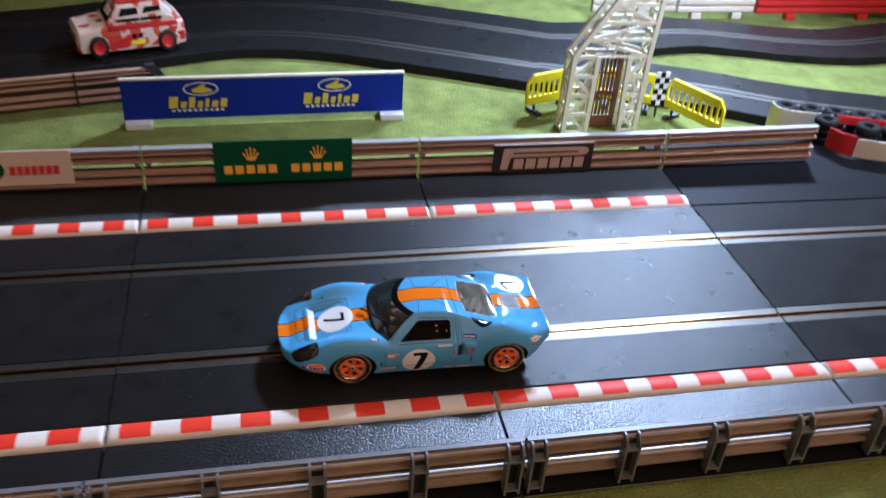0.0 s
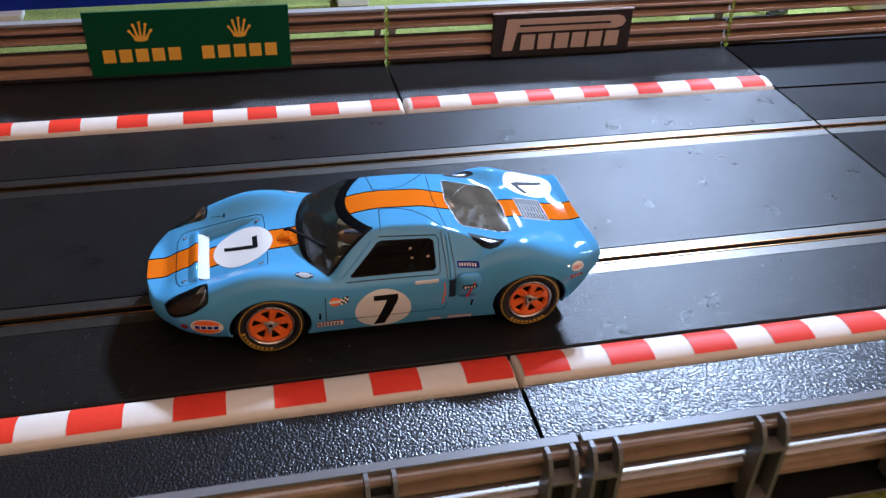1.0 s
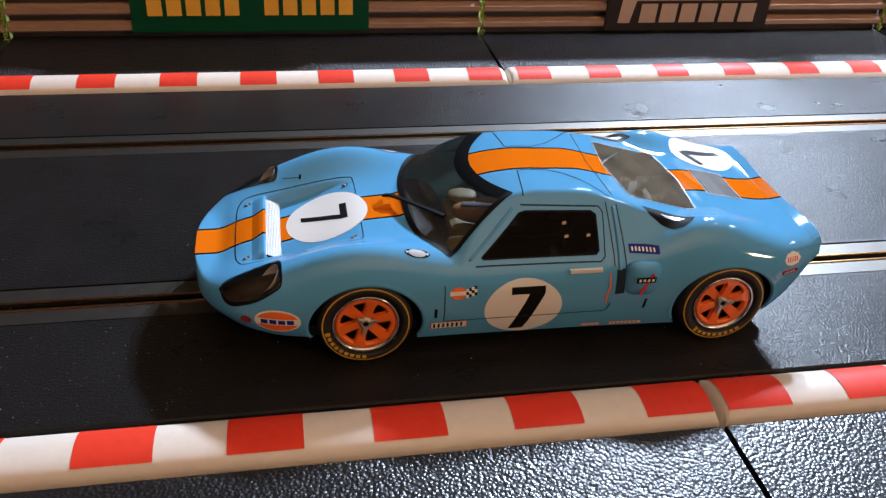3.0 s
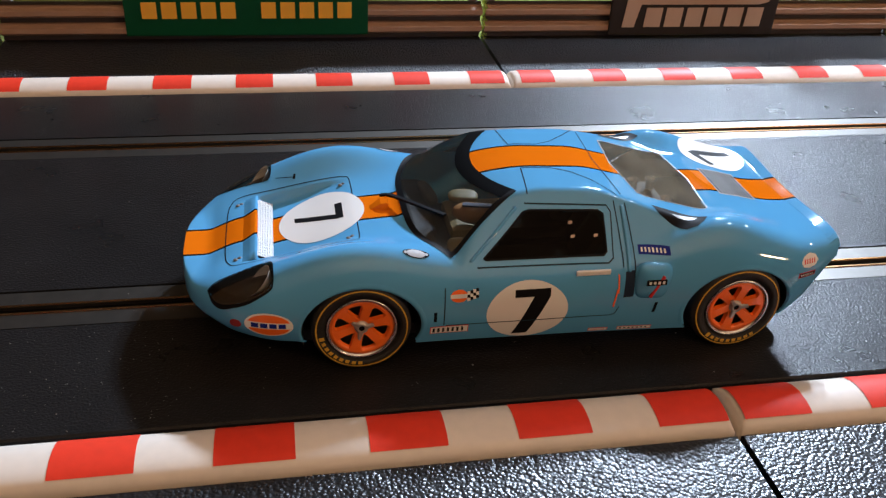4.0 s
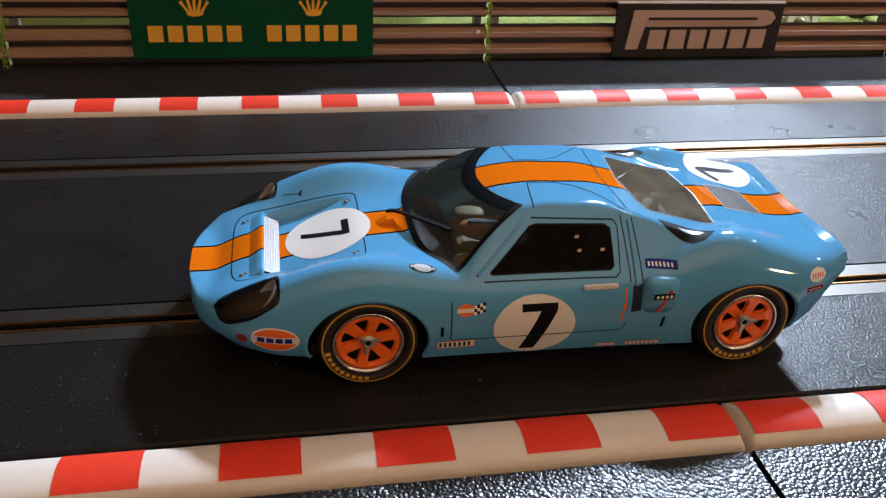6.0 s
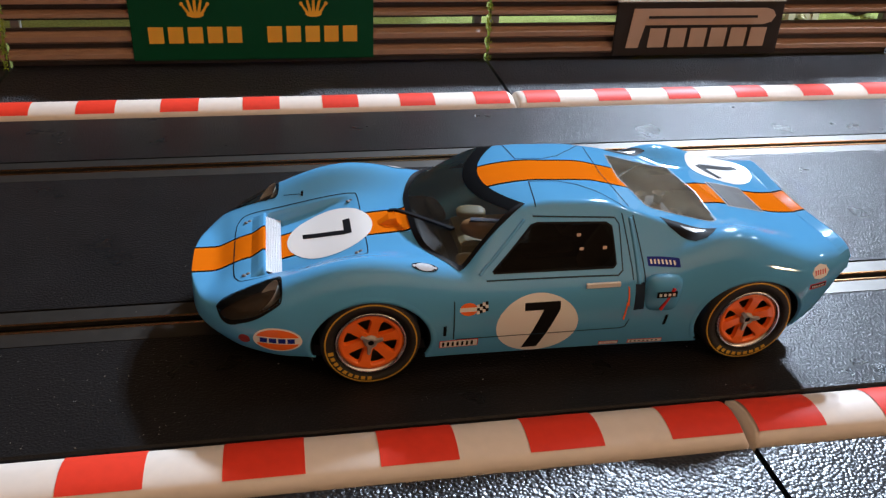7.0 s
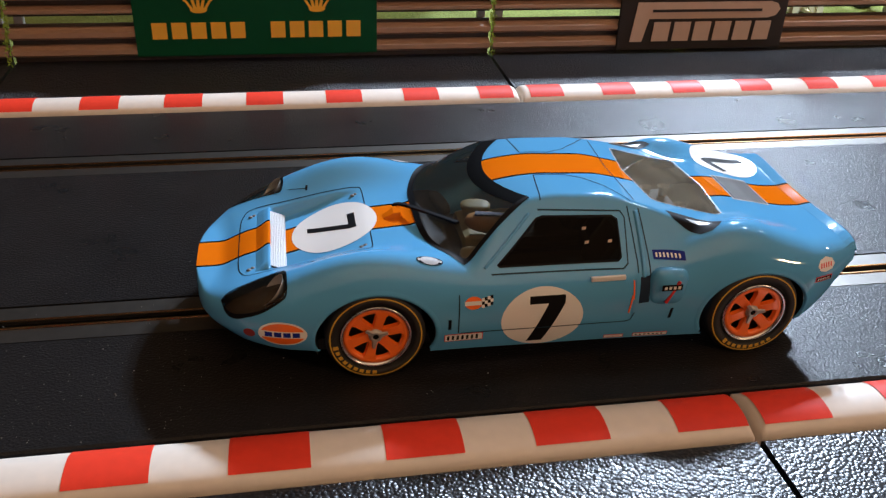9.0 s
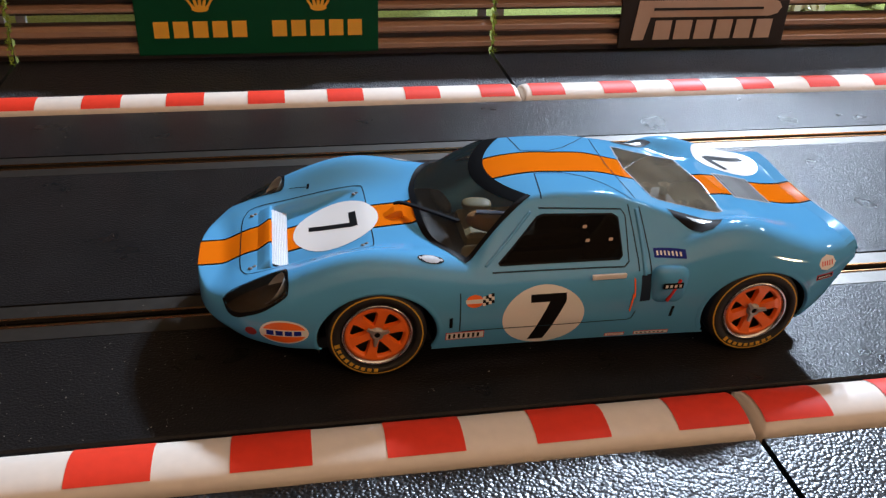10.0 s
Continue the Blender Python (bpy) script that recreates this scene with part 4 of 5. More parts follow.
part("engine_block", box(-0.0075, 0.0030, -0.0085, 0.0085, 0.0161, 0.0200, chamfer=0.0012), M_ENGINE, car)
pod("intake_pipe", (-0.0072, 0.0090, 0.0212), (0.0014, 0.0034, 0.0013), M_BELT, "tan pipe under the rear window", 12, 0.8)
for y in (-0.0045, 0.0045):
    for x in (-0.0065, -0.0025, 0.0015):
        part("intake_horn", revolve([(0.0009, 0.0), (0.0009, 0.0022), (0.0014, 0.0027)], "horn", 14, "z"), M_PIN, car, at=pose(x, y, 0.0195))

# front lid: vent, grille, roundel, fixings
part("vent_well", box(-0.0841, -0.0806, -0.0117, 0.0117, 0.0115, 0.0122), M_CABIN, car)
VENT_HALF, VENT_FRONT, VENT_REAR = 11.3, -83.9, -81.0
nx, ny = 9, 44
z_front, z_rear = float(top_z(-84.6, 0.0)) + 0.1, float(top_z(-80.9, 0.0)) + 0.1
grille_v, grille_f = [], []
for i in range(nx + 1):
    for j in range(ny):
        u = i / nx
        x0, y0 = VENT_FRONT + (VENT_REAR - VENT_FRONT) * u, -VENT_HALF + (2 * VENT_HALF) * (j + 0.5 * (i % 2)) / ny
        z0 = z_front + (z_rear - z_front) * u
        b = len(grille_v)
        grille_v += [((x0 + dx) * MM, (y0 + dy) * MM, (z0 + dz) * MM) for dz in (-0.08, 0.06) for dx, dy in ((-0.10, 0.0), (0.0, -0.17), (0.10, 0.0), (0.0, 0.17))]
        grille_f += [(b + 4, b + 5, b + 6, b + 7), (b, b + 1, b + 5, b + 4), (b + 1, b + 2, b + 6, b + 5), (b + 2, b + 3, b + 7, b + 6), (b + 3, b, b + 4, b + 7)]
part("vent_grille", mesh_of("vent_grille", grille_v, grille_f), M_SILVER, car, "silver perforated vent grille")
M_MESH = shader("vent_mesh", (0.40, 0.40, 0.39), rough=0.45, metal=0.3)
part("vent_backing", mesh_of("vent_backing", [(x * MM, y * MM, (z - 0.12) * MM) for x, y, z in ((VENT_FRONT - 0.1, -VENT_HALF, z_front), (VENT_REAR + 0.1, -VENT_HALF, z_rear), (VENT_REAR + 0.1, VENT_HALF, z_rear), (VENT_FRONT - 0.1, VENT_HALF, z_front))], [(0, 1, 2, 3)]), M_MESH, car)
lip_y2 = np.linspace(-12.6, 12.6, 25)
lip_v = [(x * MM, y * MM, (float(top_z(min(x, -84.2), y)) + dz * min(1.0, (12.7 - abs(y)) / 0.9)) * MM) for x, dz in ((-86.9, -0.05), (-85.6, 0.55), (-84.5, 1.15), (-83.95, 1.10), (-83.85, -0.6)) for y in lip_y2]
part("vent_lip", mesh_of("vent_lip", lip_v, [(i * 25 + j, i * 25 + j + 1, (i + 1) * 25 + j + 1, (i + 1) * 25 + j) for i in range(4) for j in range(24)], True), M_PAINT, car, "raised lip in front of the vent")

def disc(cx, cy, rx, ry, project, name, material, label, n=56, rows=9):
    o = [(cx + rx * math.cos(2 * math.pi * i / n), cy + ry * math.sin(2 * math.pi * i / n)) for i in range(n)]
    c = np.array((cx, cy))
    d = np.array(o)
    return part(name, loft([c + (d - c) * (1 - i / rows) for i in range(rows)], project, name, close=c), material, car, label)


def quad_grid(corners, project, name, material, label="", n=10, m=4):
    a, b, c, d = [np.array(p, float) for p in corners]
    pts = np.array([(a * (1 - u) + b * u) * (1 - v) + (d * (1 - u) + c * u) * v for v in np.linspace(0, 1, m + 1) for u in np.linspace(0, 1, n + 1)])
    v = project(*pts.T)
    me = mesh_of(name, list(v), [(i * (n + 1) + j, i * (n + 1) + j + 1, (i + 1) * (n + 1) + j + 1, (i + 1) * (n + 1) + j) for i in range(m) for j in range(n)], True)
    up = sum((q.normal for q in me.polygons), Vector())
    probe = Vector((0, 0, 1)) if abs(up.z) > abs(up.y) else Vector((0, math.copysign(1, v[0][1]), 0))
    if up.dot(probe) < 0:
        me.flip_normals()
    return part(name, me, material, car, label)


M_CAP = shader("cap_metal", (0.36, 0.365, 0.37), rough=0.55, grain=0.2, grain_size=1500)
M_LOUVRE = shader("louvre_grey", (0.30, 0.29, 0.27), rough=0.5)
TOP1, TOP2 = (lambda x, y: on_top(x, y, 0.07)), (lambda x, y: on_top(x, y, 0.11))
disc(-71.0, 0.3, 8.7, 9.3, TOP1, "roundel", M_WHITE, "white number disc")


def seven(project, fr, foot=(-1.8, 0.0), neck=1.3, name="number_seven"):
    """The figure 7: a level bar and a leaning stem; fr maps figure units to the body's plane."""
    quad_grid([fr(-3.1, 3.4), fr(3.1, 3.4), fr(3.1, 4.9), fr(-3.1, 4.9)], project, name, M_BLACK, "black figure 7 bar")
    quad_grid([fr(foot[0], -4.9), fr(foot[1], -4.9), fr(3.1, 3.4), fr(neck, 3.4)], project, name, M_BLACK, "black figure 7 stem", n=6, m=14)


seven(TOP2, lambda u, v: (-71.6 + v * 1.0, 0.5 - u * 1.0))
disc(20.4, 15.3, 8.0, 7.4, TOP1, "roundel", M_WHITE, "white number disc")
LEAN = math.radians(120)
seven(TOP2, lambda u, v: (20.6 + 1.05 * (u * math.cos(LEAN) - v * math.sin(LEAN)), 14.8 + 1.05 * (u * math.sin(LEAN) + v * math.cos(LEAN))))
for sg in (-1, 1):
    S1, S2 = (lambda x, z, sg=sg: on_side(x, z, 0.07, sg)), (lambda x, z, sg=sg: on_side(x, z, 0.11, sg))
    disc(-33.8, 11.4, 8.0, 6.5, S1, "roundel", M_WHITE, "white number disc")
    seven(S2, lambda u, v, sg=sg: (-33.0 - sg * u * 1.12, 11.05 + v * 1.06), foot=(-3.05, -0.35), neck=0.2)
    # sponsor marks, as plain shapes
    disc(-82.2, 11.4, 4.4, 2.6, S1, "sponsor_mark", M_WHITE, "orange and white oval sponsor mark", 36, 3)
    disc(-82.2, 11.4, 4.0, 2.3, S2, "sponsor_mark", M_ORANGE, "orange oval", 36, 3)
    quad_grid([(-86.4, 10.7), (-78.1, 10.7), (-78.1, 12.1), (-86.4, 12.1)], lambda x, z, sg=sg: on_side(x, z, 0.14, sg), "sponsor_band", M_WHITE)
    for i in range(4):
        quad_grid([(-85.4 + i * 1.65, 10.9), (-84.1 + i * 1.65, 10.9), (-84.1 + i * 1.65, 11.9), (-85.4 + i * 1.65, 11.9)], lambda x, z, sg=sg: on_side(x, z, 0.17, sg), "sponsor_bar", M_NAVY, "", 2, 2)
    disc(-88.2, 11.0, 1.05, 0.9, S1, "side_marker", M_MARKER, "small red marker", 20, 2)
    disc(-47.2, 15.7, 1.65, 1.25, S1, "sponsor_mark", M_ORANGE, "orange disc mark", 24, 2)
    quad_grid([(-48.9, 15.3), (-45.5, 15.3), (-45.5, 16.1), (-48.9, 16.1)], S2, "sponsor_band", M_WHITE, "", 3, 1)
    for i in range(4):
        for j in range(3):
            quad_grid([(-45.7 + i * 0.55, 14.7 + j * 0.62 + i * 0.16), (-45.15 + i * 0.55, 14.7 + j * 0.62 + i * 0.16), (-45.15 + i * 0.55, 15.32 + j * 0.62 + i * 0.16), (-45.7 + i * 0.55, 15.32 + j * 0.62 + i * 0.16)], S2, "flag_check", M_BLACK if (i + j) % 2 else M_WHITE, "", 1, 1)
    for x0, x1, z0, z1, edge, ground, ink in ((-52.5, -45.1, 7.4, 9.2, M_RED, M_WHITE, M_BLACK), (-20.7, -16.7, 5.0, 5.9, M_RED, M_WHITE, M_RED), (-14.8, -7.7, 5.0, 6.0, M_RED, M_WHITE, M_BLACK), (-11.9, -5.8, 21.1, 22.4, M_NAVY, M_NAVY, M_WHITE), (21.2, 25.4, 15.5, 16.6, M_RED, M_BLACK, M_WHITE)):
        quad_grid([(x0, z0), (x1, z0), (x1, z1), (x0, z1)], S1, "sponsor_mark", edge, "small rectangular sponsor mark", 6, 2)
        quad_grid([(x0 + 0.15, z0 + 0.15), (x1 - 0.15, z0 + 0.15), (x1 - 0.15, z1 - 0.15), (x0 + 0.15, z1 - 0.15)], S2, "sponsor_field", ground, "", 6, 2)
        n = 7
        for i in range(n):
            a = x0 + 0.5 + (x1 - x0 - 1.0) * i / n
            quad_grid([(a, z0 + 0.35), (a + (x1 - x0 - 1) / n * 0.48, z0 + 0.35), (a + (x1 - x0 - 1) / n * 0.48, z1 - 0.35), (a, z1 - 0.35)], lambda x, z, sg=sg: on_side(x, z, 0.15, sg), "sponsor_bar", ink, "", 1, 1)
    disc(23.6, 18.7, 2.1, 1.35, S1, "sponsor_mark", M_WHITE, "white shield mark", 8, 2)
    for i in range(5):
        quad_grid([(22.2 + i * 0.6, 18.25), (22.5 + i * 0.6, 18.25), (22.5 + i * 0.6, 19.15), (22.2 + i * 0.6, 19.15)], S2, "sponsor_bar", M_RED, "", 1, 1)
    # handle, side intake, shoulder scoop
    part("door_handle", box(-0.0246, -0.0178, -0.0003, 0.0003, -0.0005, 0.0005, chamfer=0.0002), M_WHITE, car, "bright door handle", at=Matrix.Translation((0, sg * float(side_y(-21.0, 18.65) + 0.3) * MM, 0.01865)))
    # flat patch paints the shade inside the intake recess
    quad_grid([(-15.0, 13.4), (-13.0, 13.6), (-13.0, 18.8), (-14.8, 18.5)], S1, "side_intake", M_INTAKE, "side air intake, its shade painted dark blue", 4, 8)
    quad_grid([(-16.0, 10.4), (-15.5, 10.4), (-15.1, 19.2), (-15.5, 19.2)], S2, "intake_edge", M_BLUE, "", 1, 8)
    for k2 in range(2):
        quad_grid([(-16.9 + k2 * 0.7, 11.6 + k2 * 3), (-16.6 + k2 * 0.7, 11.2 + k2 * 3), (-16.1 + k2 * 0.1, 15.0 + k2 * 3), (-16.4 + k2 * 0.1, 15.2 + k2 * 3)], S2, "hose", M_ORANGE, "orange hose", 1, 6)
    fair = bmesh.new()
    bmesh.ops.create_uvsphere(fair, u_segments=36, v_segments=24, radius=1.0)
    for v in fair.verts:
        r2 = math.hypot(v.co.x, v.co.z)
        r4 = (v.co.x ** 4 + v.co.z ** 4) ** 0.25
        f = r2 / r4 if r4 > 1e-6 else 1.0
        v.co = Vector((v.co.x * f * 0.0038, v.co.y * 0.0021, v.co.z * f * 0.0040))
    fme = bpy.data.meshes.new("intake_fairing")
    fair.to_mesh(fme)
    fair.free()
    fme.polygons.foreach_set("use_smooth", [True] * len(fme.polygons))
    fy = float(side_y(-9.4, 16.4)) - 0.75
    part("intake_fairing", fme, M_BLUE, car, "rounded blue fairing behind the intake", at=pose(-0.0093, sg * fy * MM, 0.0164, 0, 4, 0))
    part("sponsor_stroke", beam((-0.0100, sg * (fy + 1.98) * MM, 0.0138), (-0.0078, sg * (fy + 1.98) * MM, 0.0184), 0.0004, 0.0005), M_RED, car, "red slanting stroke")
    part("sponsor_mark", box(-0.0112, -0.0072, sg * (fy + 2.12) * MM - 0.0001, sg * (fy + 2.12) * MM + 0.0001, 0.0166, 0.0178), M_BLACK, car, "small black sponsor mark")
    for k2 in range(4):
        part("sponsor_bar", box(-0.0108 + k2 * 0.0009, -0.0103 + k2 * 0.0009, sg * (fy + 2.24) * MM - 0.00006, sg * (fy + 2.24) * MM + 0.00006, 0.0169, 0.0175), M_WHITE, car)
    for x, z in ((-24.8, 26.0), (-24.6, 24.0), (-20.0, 24.0)):
        quad_grid([(x - 0.5, z - 0.22), (x + 0.3, z - 0.22), (x + 0.5, z + 0.22), (x - 0.3, z + 0.22)], lambda x, z, sg=sg: on_side(x, z, 0.08, sg), "window_mark", M_TAN, "small pale mark in the dark window", 2, 2)
    quad_grid([(-51.9, 10.4), (-51.3, 10.4), (-51.3, 12.6), (-51.9, 12.6)], S1, "side_slot", M_SEAM, "", 1, 2)
    quad_grid([(-8.6, 9.6), (-8.0, 9.6), (-7.7, 12.0), (-8.3, 12.0)], S1, "side_slot", M_SEAM, "", 1, 2)
    # flat black outline stands for the scoop's shaded hollow
    scoop = [(-7.6, sg * 16.5), (-3.6, sg * 16.9), (0.2, sg * 17.6), (3.4, sg * 19.2), (2.1, sg * 20.8), (0.3, sg * 21.9), (-1.9, sg * 21.9), (-4.5, sg * 20.2), (-6.6, sg * 18.7)]
    part("shoulder_scoop", patch(scoop, TOP1, "shoulder_scoop", 5, 0.5), M_BLACK, car, "shoulder air scoop, its dark hollow painted flat")
    shell = [(-4.0, sg * 18.3), (-2.2, sg * 18.4), (0.0, sg * 18.8), (1.2, sg * 19.4), (0.2, sg * 19.8), (-1.4, sg * 19.8), (-3.0, sg * 19.2)]
    part("scoop_duct", patch(shell, TOP2, "scoop_duct", 4, 0.4), M_CAST, car, "bright duct in the scoop")
    # filler caps, lid fixings
    x, y = -54.9, sg * 22.4
    disc(x, y, 2.5, 1.05, TOP1, "filler_cap_plate", M_SEAM, "oval grey filler plate", 32, 3)
    disc(x, y, 1.75, 0.92, TOP2, "filler_cap", M_CAP, "flat silver filler cap", 28, 3)
    for dx in (-1, 1):
        disc(x + dx * 2.0, y, 0.30, 0.32, TOP2, "cap_lug", M_CAP, "", 12, 2)
    for x, y in ((-87.7, sg * 10.9), (-66.0, sg * 11.2)):
        for dx in (-0.4, 0.4):
            part("lid_pin", revolve([(0, 0.00018), (0.0004, 0.00014), (0.0005, 0)], "lid_pin", 12, "z"), M_PIN, car, at=pose((x + dx) * MM, (y + dx * 0.7) * MM, float(top_z(x, y)) * MM))
    # groove shading and its opening, drawn as a dark line and spot
    part("fender_slot", line_on([(-80.0, sg * 16.6), (-76.2, sg * 15.7)], TOP1, 0.16, "fender_slot"), M_SEAM, car)
    part("fender_slot", line_on([(-76.1, sg * 15.2), (-75.9, sg * 16.4)], TOP1, 0.5, "fender_slot"), M_BLACK, car)
# raised lip along the tail
lip_y = np.linspace(-23.2, 23.2, 41)
lip_s = [(29.0, 0.02), (31.2, 0.14), (31.6, 0.08), (31.65, -0.3), (31.0, -1.4)]
tail_v = [(x * MM, y * MM, (float(top_z(min(x, 31.1), y)) + dz * (1 - 0.4 * (abs(y) / 23.2) ** 6)) * MM) for x, dz in lip_s for y in lip_y]
part("tail_lip", mesh_of("tail_lip", tail_v, [(i * 41 + j, i * 41 + j + 1, (i + 1) * 41 + j + 1, (i + 1) * 41 + j) for i in range(4) for j in range(40)], False), M_PAINT, car, "upturned blue and orange tail lip")
# cowl duct on the band
duct_v = [(x * MM, y * MM, (float(top_z(x, y)) + h) * MM) for x, hw, h in ((-61.2, 0.5, 0.05), (-59.0, 1.3, 1.1), (-57.6, 1.6, 1.3), (-57.2, 1.6, 0.0)) for y, h in ((-hw - 0.7, 0.0), (-hw, h), (hw, h), (hw + 0.7, 0.0))]
part("cowl_duct", mesh_of("cowl_duct", duct_v, [(i * 4 + j, i * 4 + j + 1, (i + 1) * 4 + j + 1, (i + 1) * 4 + j) for i in range(3) for j in range(3)]), M_PAINT, car, "small orange air duct before the windscreen")
# wiper
wip = [(-58.6, 2.9), (-56.6, 1.0), (-52.2, -6.4), (-48.0, -12.8)]
wv = [Vector((x * MM, y * MM, (float(top_z(x, y)) + h) * MM)) for (x, y), h in zip(wip, (0.9, 1.5, 1.0, 0.45))]
wpath = spline(wv, 8)
part("wiper", sweep([(-0.00045, -0.0002), (-0.00045, 0.0003), (0.00045, 0.0003), (0.00045, -0.0002)], wpath, "wiper", closed=True), M_BLACK, car, "black windscreen wiper arm")
# rear lid louvres
quad_grid([(12.6, -6.1), (21.4, -6.1), (21.4, 6.1), (12.6, 6.1)], TOP1, "louvre_panel", M_LOUVRE, "grey slotted louvre panel", 14, 8)
for i in range(9):
    for j in range(3):
        x, y = 12.9 + i * 0.94, -5.75 + j * 3.92
        quad_grid([(x, y), (x + 0.62, y), (x + 0.62, y + 3.6), (x, y + 3.6)], TOP2, "louvre_slot", M_BLACK, "", 1, 3)

# ---- the track beyond ----
BACK = [(-0.62, 0.318, 0), (-0.45, 0.350, 0), (-0.31, 0.386, 0), (-0.259, 0.400, 0), (-0.164, 0.434, 0), (-0.10, 0.443, 0), (-0.02, 0.430, 0), (0.069, 0.393, 0), (0.155, 0.354, 0)]
track_piece([tuple(p) for p in spline(BACK, 8)], (-LANE, LANE), HALF, "curving black two-lane slot track beyond the boards", "track pieces")
LOW = [(0.085, 0.3460, -0.0003), (0.150, 0.3175, -0.0003), (0.20, 0.298, -0.0003), (0.27, 0.268, -0.0003), (0.321, 0.240, -0.0003), (0.378, 0.217, -0.0003), (0.47, 0.195, -0.0003), (0.70, 0.190, -0.0003), (1.0, 0.22, -0.0003)]
track_piece([tuple(p) for p in spline(LOW, 6)], (0.0,), 0.039, "single-lane black slot track branching off", "track pieces")
HIGH = [(0.100, 0.402, -0.0006), (0.168, 0.391, -0.0006), (0.23, 0.392, -0.0006), (0.308, 0.402, -0.0006), (0.361, 0.390, -0.0006), (0.403, 0.376, -0.0006), (0.445, 0.368, -0.0006), (0.48, 0.368, -0.0006), (0.54, 0.380, -0.0006), (0.80, 0.43, -0.0006)]
track_piece([tuple(p) for p in spline(HIGH, 6)], (0.0,), 0.039, "single-lane black slot track on the upper branch", "track pieces")
edge = tagged(new("track_apron", sweep([(0.0, GROUND + 0.0002), (0.0, -0.0012), (0.050, -0.0010), (0.050, GROUND + 0.0002)], [(-0.62, 0.205, 0), (-0.45, 0.238, 0), (-0.30, 0.270, 0), (-0.245, 0.281, 0), (-0.205, 0.289, 0), (-0.170, 0.302, 0)], closed=True)), "plain black plastic apron beside the far track", "track border")
edge.data.materials.append(M_BORDER_SMOOTH)
b = armco((-0.1815, 0.2870, 0.0), 180 + 11.8, 0.16, 2, 0.0170, GROUND, -1, "tan ribbed plastic guard rail on the far track apron", "far guard rails", M_BEAM)
# dark plate closes this rail's slit, its shade put into the colour
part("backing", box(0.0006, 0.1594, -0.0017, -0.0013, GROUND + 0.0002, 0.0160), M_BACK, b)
part("end_post", box(-0.003, 0.004, -0.003, 0.003, GROUND, 0.0195, chamfer=0.0006), M_DARK, b, "dark end post")
for x in (0.055, 0.11):
    part("post", box(x - 0.001, x + 0.001, 0.0022, 0.004, GROUND, 0.018), M_DARK, b)


# ---- advertising boards ----
def plate(x0, x1, z0, z1, y, name, material, parent, label="", thick=0.0003):
    return part(name, box(x0, x1, y - thick, y, z0, z1), material, parent, label)


def flat_shape(points, y, name, material, parent, label=""):
    """A thin flat outline in the board's plane."""
    n = len(points)
    v = [(x, y - 0.00025, z) for x, z in points] + [(x, y, z) for x, z in points]
    f = [tuple(range(n)), tuple(range(2 * n - 1, n - 1, -1))] + [(i, i + n, (i + 1) % n + n, (i + 1) % n) for i in range(n)]
    me = mesh_of(name, v, f)
    bm = bmesh.new()
    bm.from_mesh(me)
    bmesh.ops.recalc_face_normals(bm, faces=bm.faces[:])
    bm.to_mesh(me)
    bm.free()
    return part(name, me, material, parent, label)


def letter_bars(x0, x1, z0, z1, n, y, material, parent, gap=0.22, lean=0.0):
    """A word as plain blocks of its size and colour."""
    p = (x1 - x0) / n
    for i in range(n):
        a, b = x0 + i * p, x0 + (i + 1 - gap) * p
        flat_shape([(a, z0), (b, z0), (b + lean, z1), (a + lean, z1)], y, "word_block", material, parent)


green = thing("advert_board", "green board with two gold crown emblems, before the guard rail", "advertising board", (-0.088, 0.1285, 0.0025), "advertising boards")
part("panel", box(-0.0435, 0.0435, 0, 0.0012, 0, 0.0292, chamfer=0.0002), M_GREEN, green)
for cx in (-0.0205, 0.0215):
    for i in range(5):
        a = math.radians(150 - i * 30)
        tip = (cx + 0.0052 * math.cos(a), 0.0170 + 0.0072 * math.sin(a))
        base = cx + (i - 2) * 0.0011
        flat_shape([(base - 0.0006, 0.0170), (base + 0.0006, 0.0170), (tip[0] + 0.0004, tip[1]), (tip[0] - 0.0004, tip[1])], -0.0002, "crown_spike", M_GOLD, green, "gold crown spike")
        flat_shape([(tip[0] + 0.0007 * math.cos(q), tip[1] + 0.0007 * math.sin(q)) for q in np.linspace(0, 5.5, 8)], -0.0004, "crown_ball", M_GOLD, green)
    flat_shape([(cx + 0.0030 * math.cos(q), 0.0168 + 0.0011 * math.sin(q)) for q in np.linspace(0, 5.9, 16)], -0.0003, "crown_base", M_GOLD, green, "gold crown base")
    letter_bars(cx - 0.0170, cx + 0.0175, 0.0064, 0.0123, 5, -0.0002, M_GOLD, green, 0.24)

black = thing("advert_board", "black board with tan lettering blocks, fixed to the guard rail", "advertising board", (0.0862, 0.1285, 0.0012), "advertising boards")
part("panel", box(-0.0356, 0.0348, 0, 0.0014, 0, 0.0215, chamfer=0.0006), M_BOARD, black)
part("panel_cap", box(-0.0356, 0.0348, -0.0003, 0.0016, 0.0216, 0.0222), M_SILVER, black, "pale top edge")
flat_shape([(-0.0305, 0.0035), (-0.0255, 0.0035), (-0.0235, 0.0125), (0.0265, 0.0125), (0.0300, 0.0135), (0.0315, 0.0160), (0.0300, 0.0182), (0.0270, 0.0190), (-0.0288, 0.0190)], -0.0002, "long_stroke", M_TAN, black, "tan long-tailed emblem stroke")
flat_shape([(-0.0225, 0.0152), (0.0235, 0.0152), (0.0235, 0.0162), (-0.0225, 0.0162)], -0.0005, "stroke_slit", M_BOARD, black)
letter_bars(-0.0215, 0.0300, 0.0036, 0.0112, 6, -0.0002, M_TAN, black, 0.20, 0.0004)

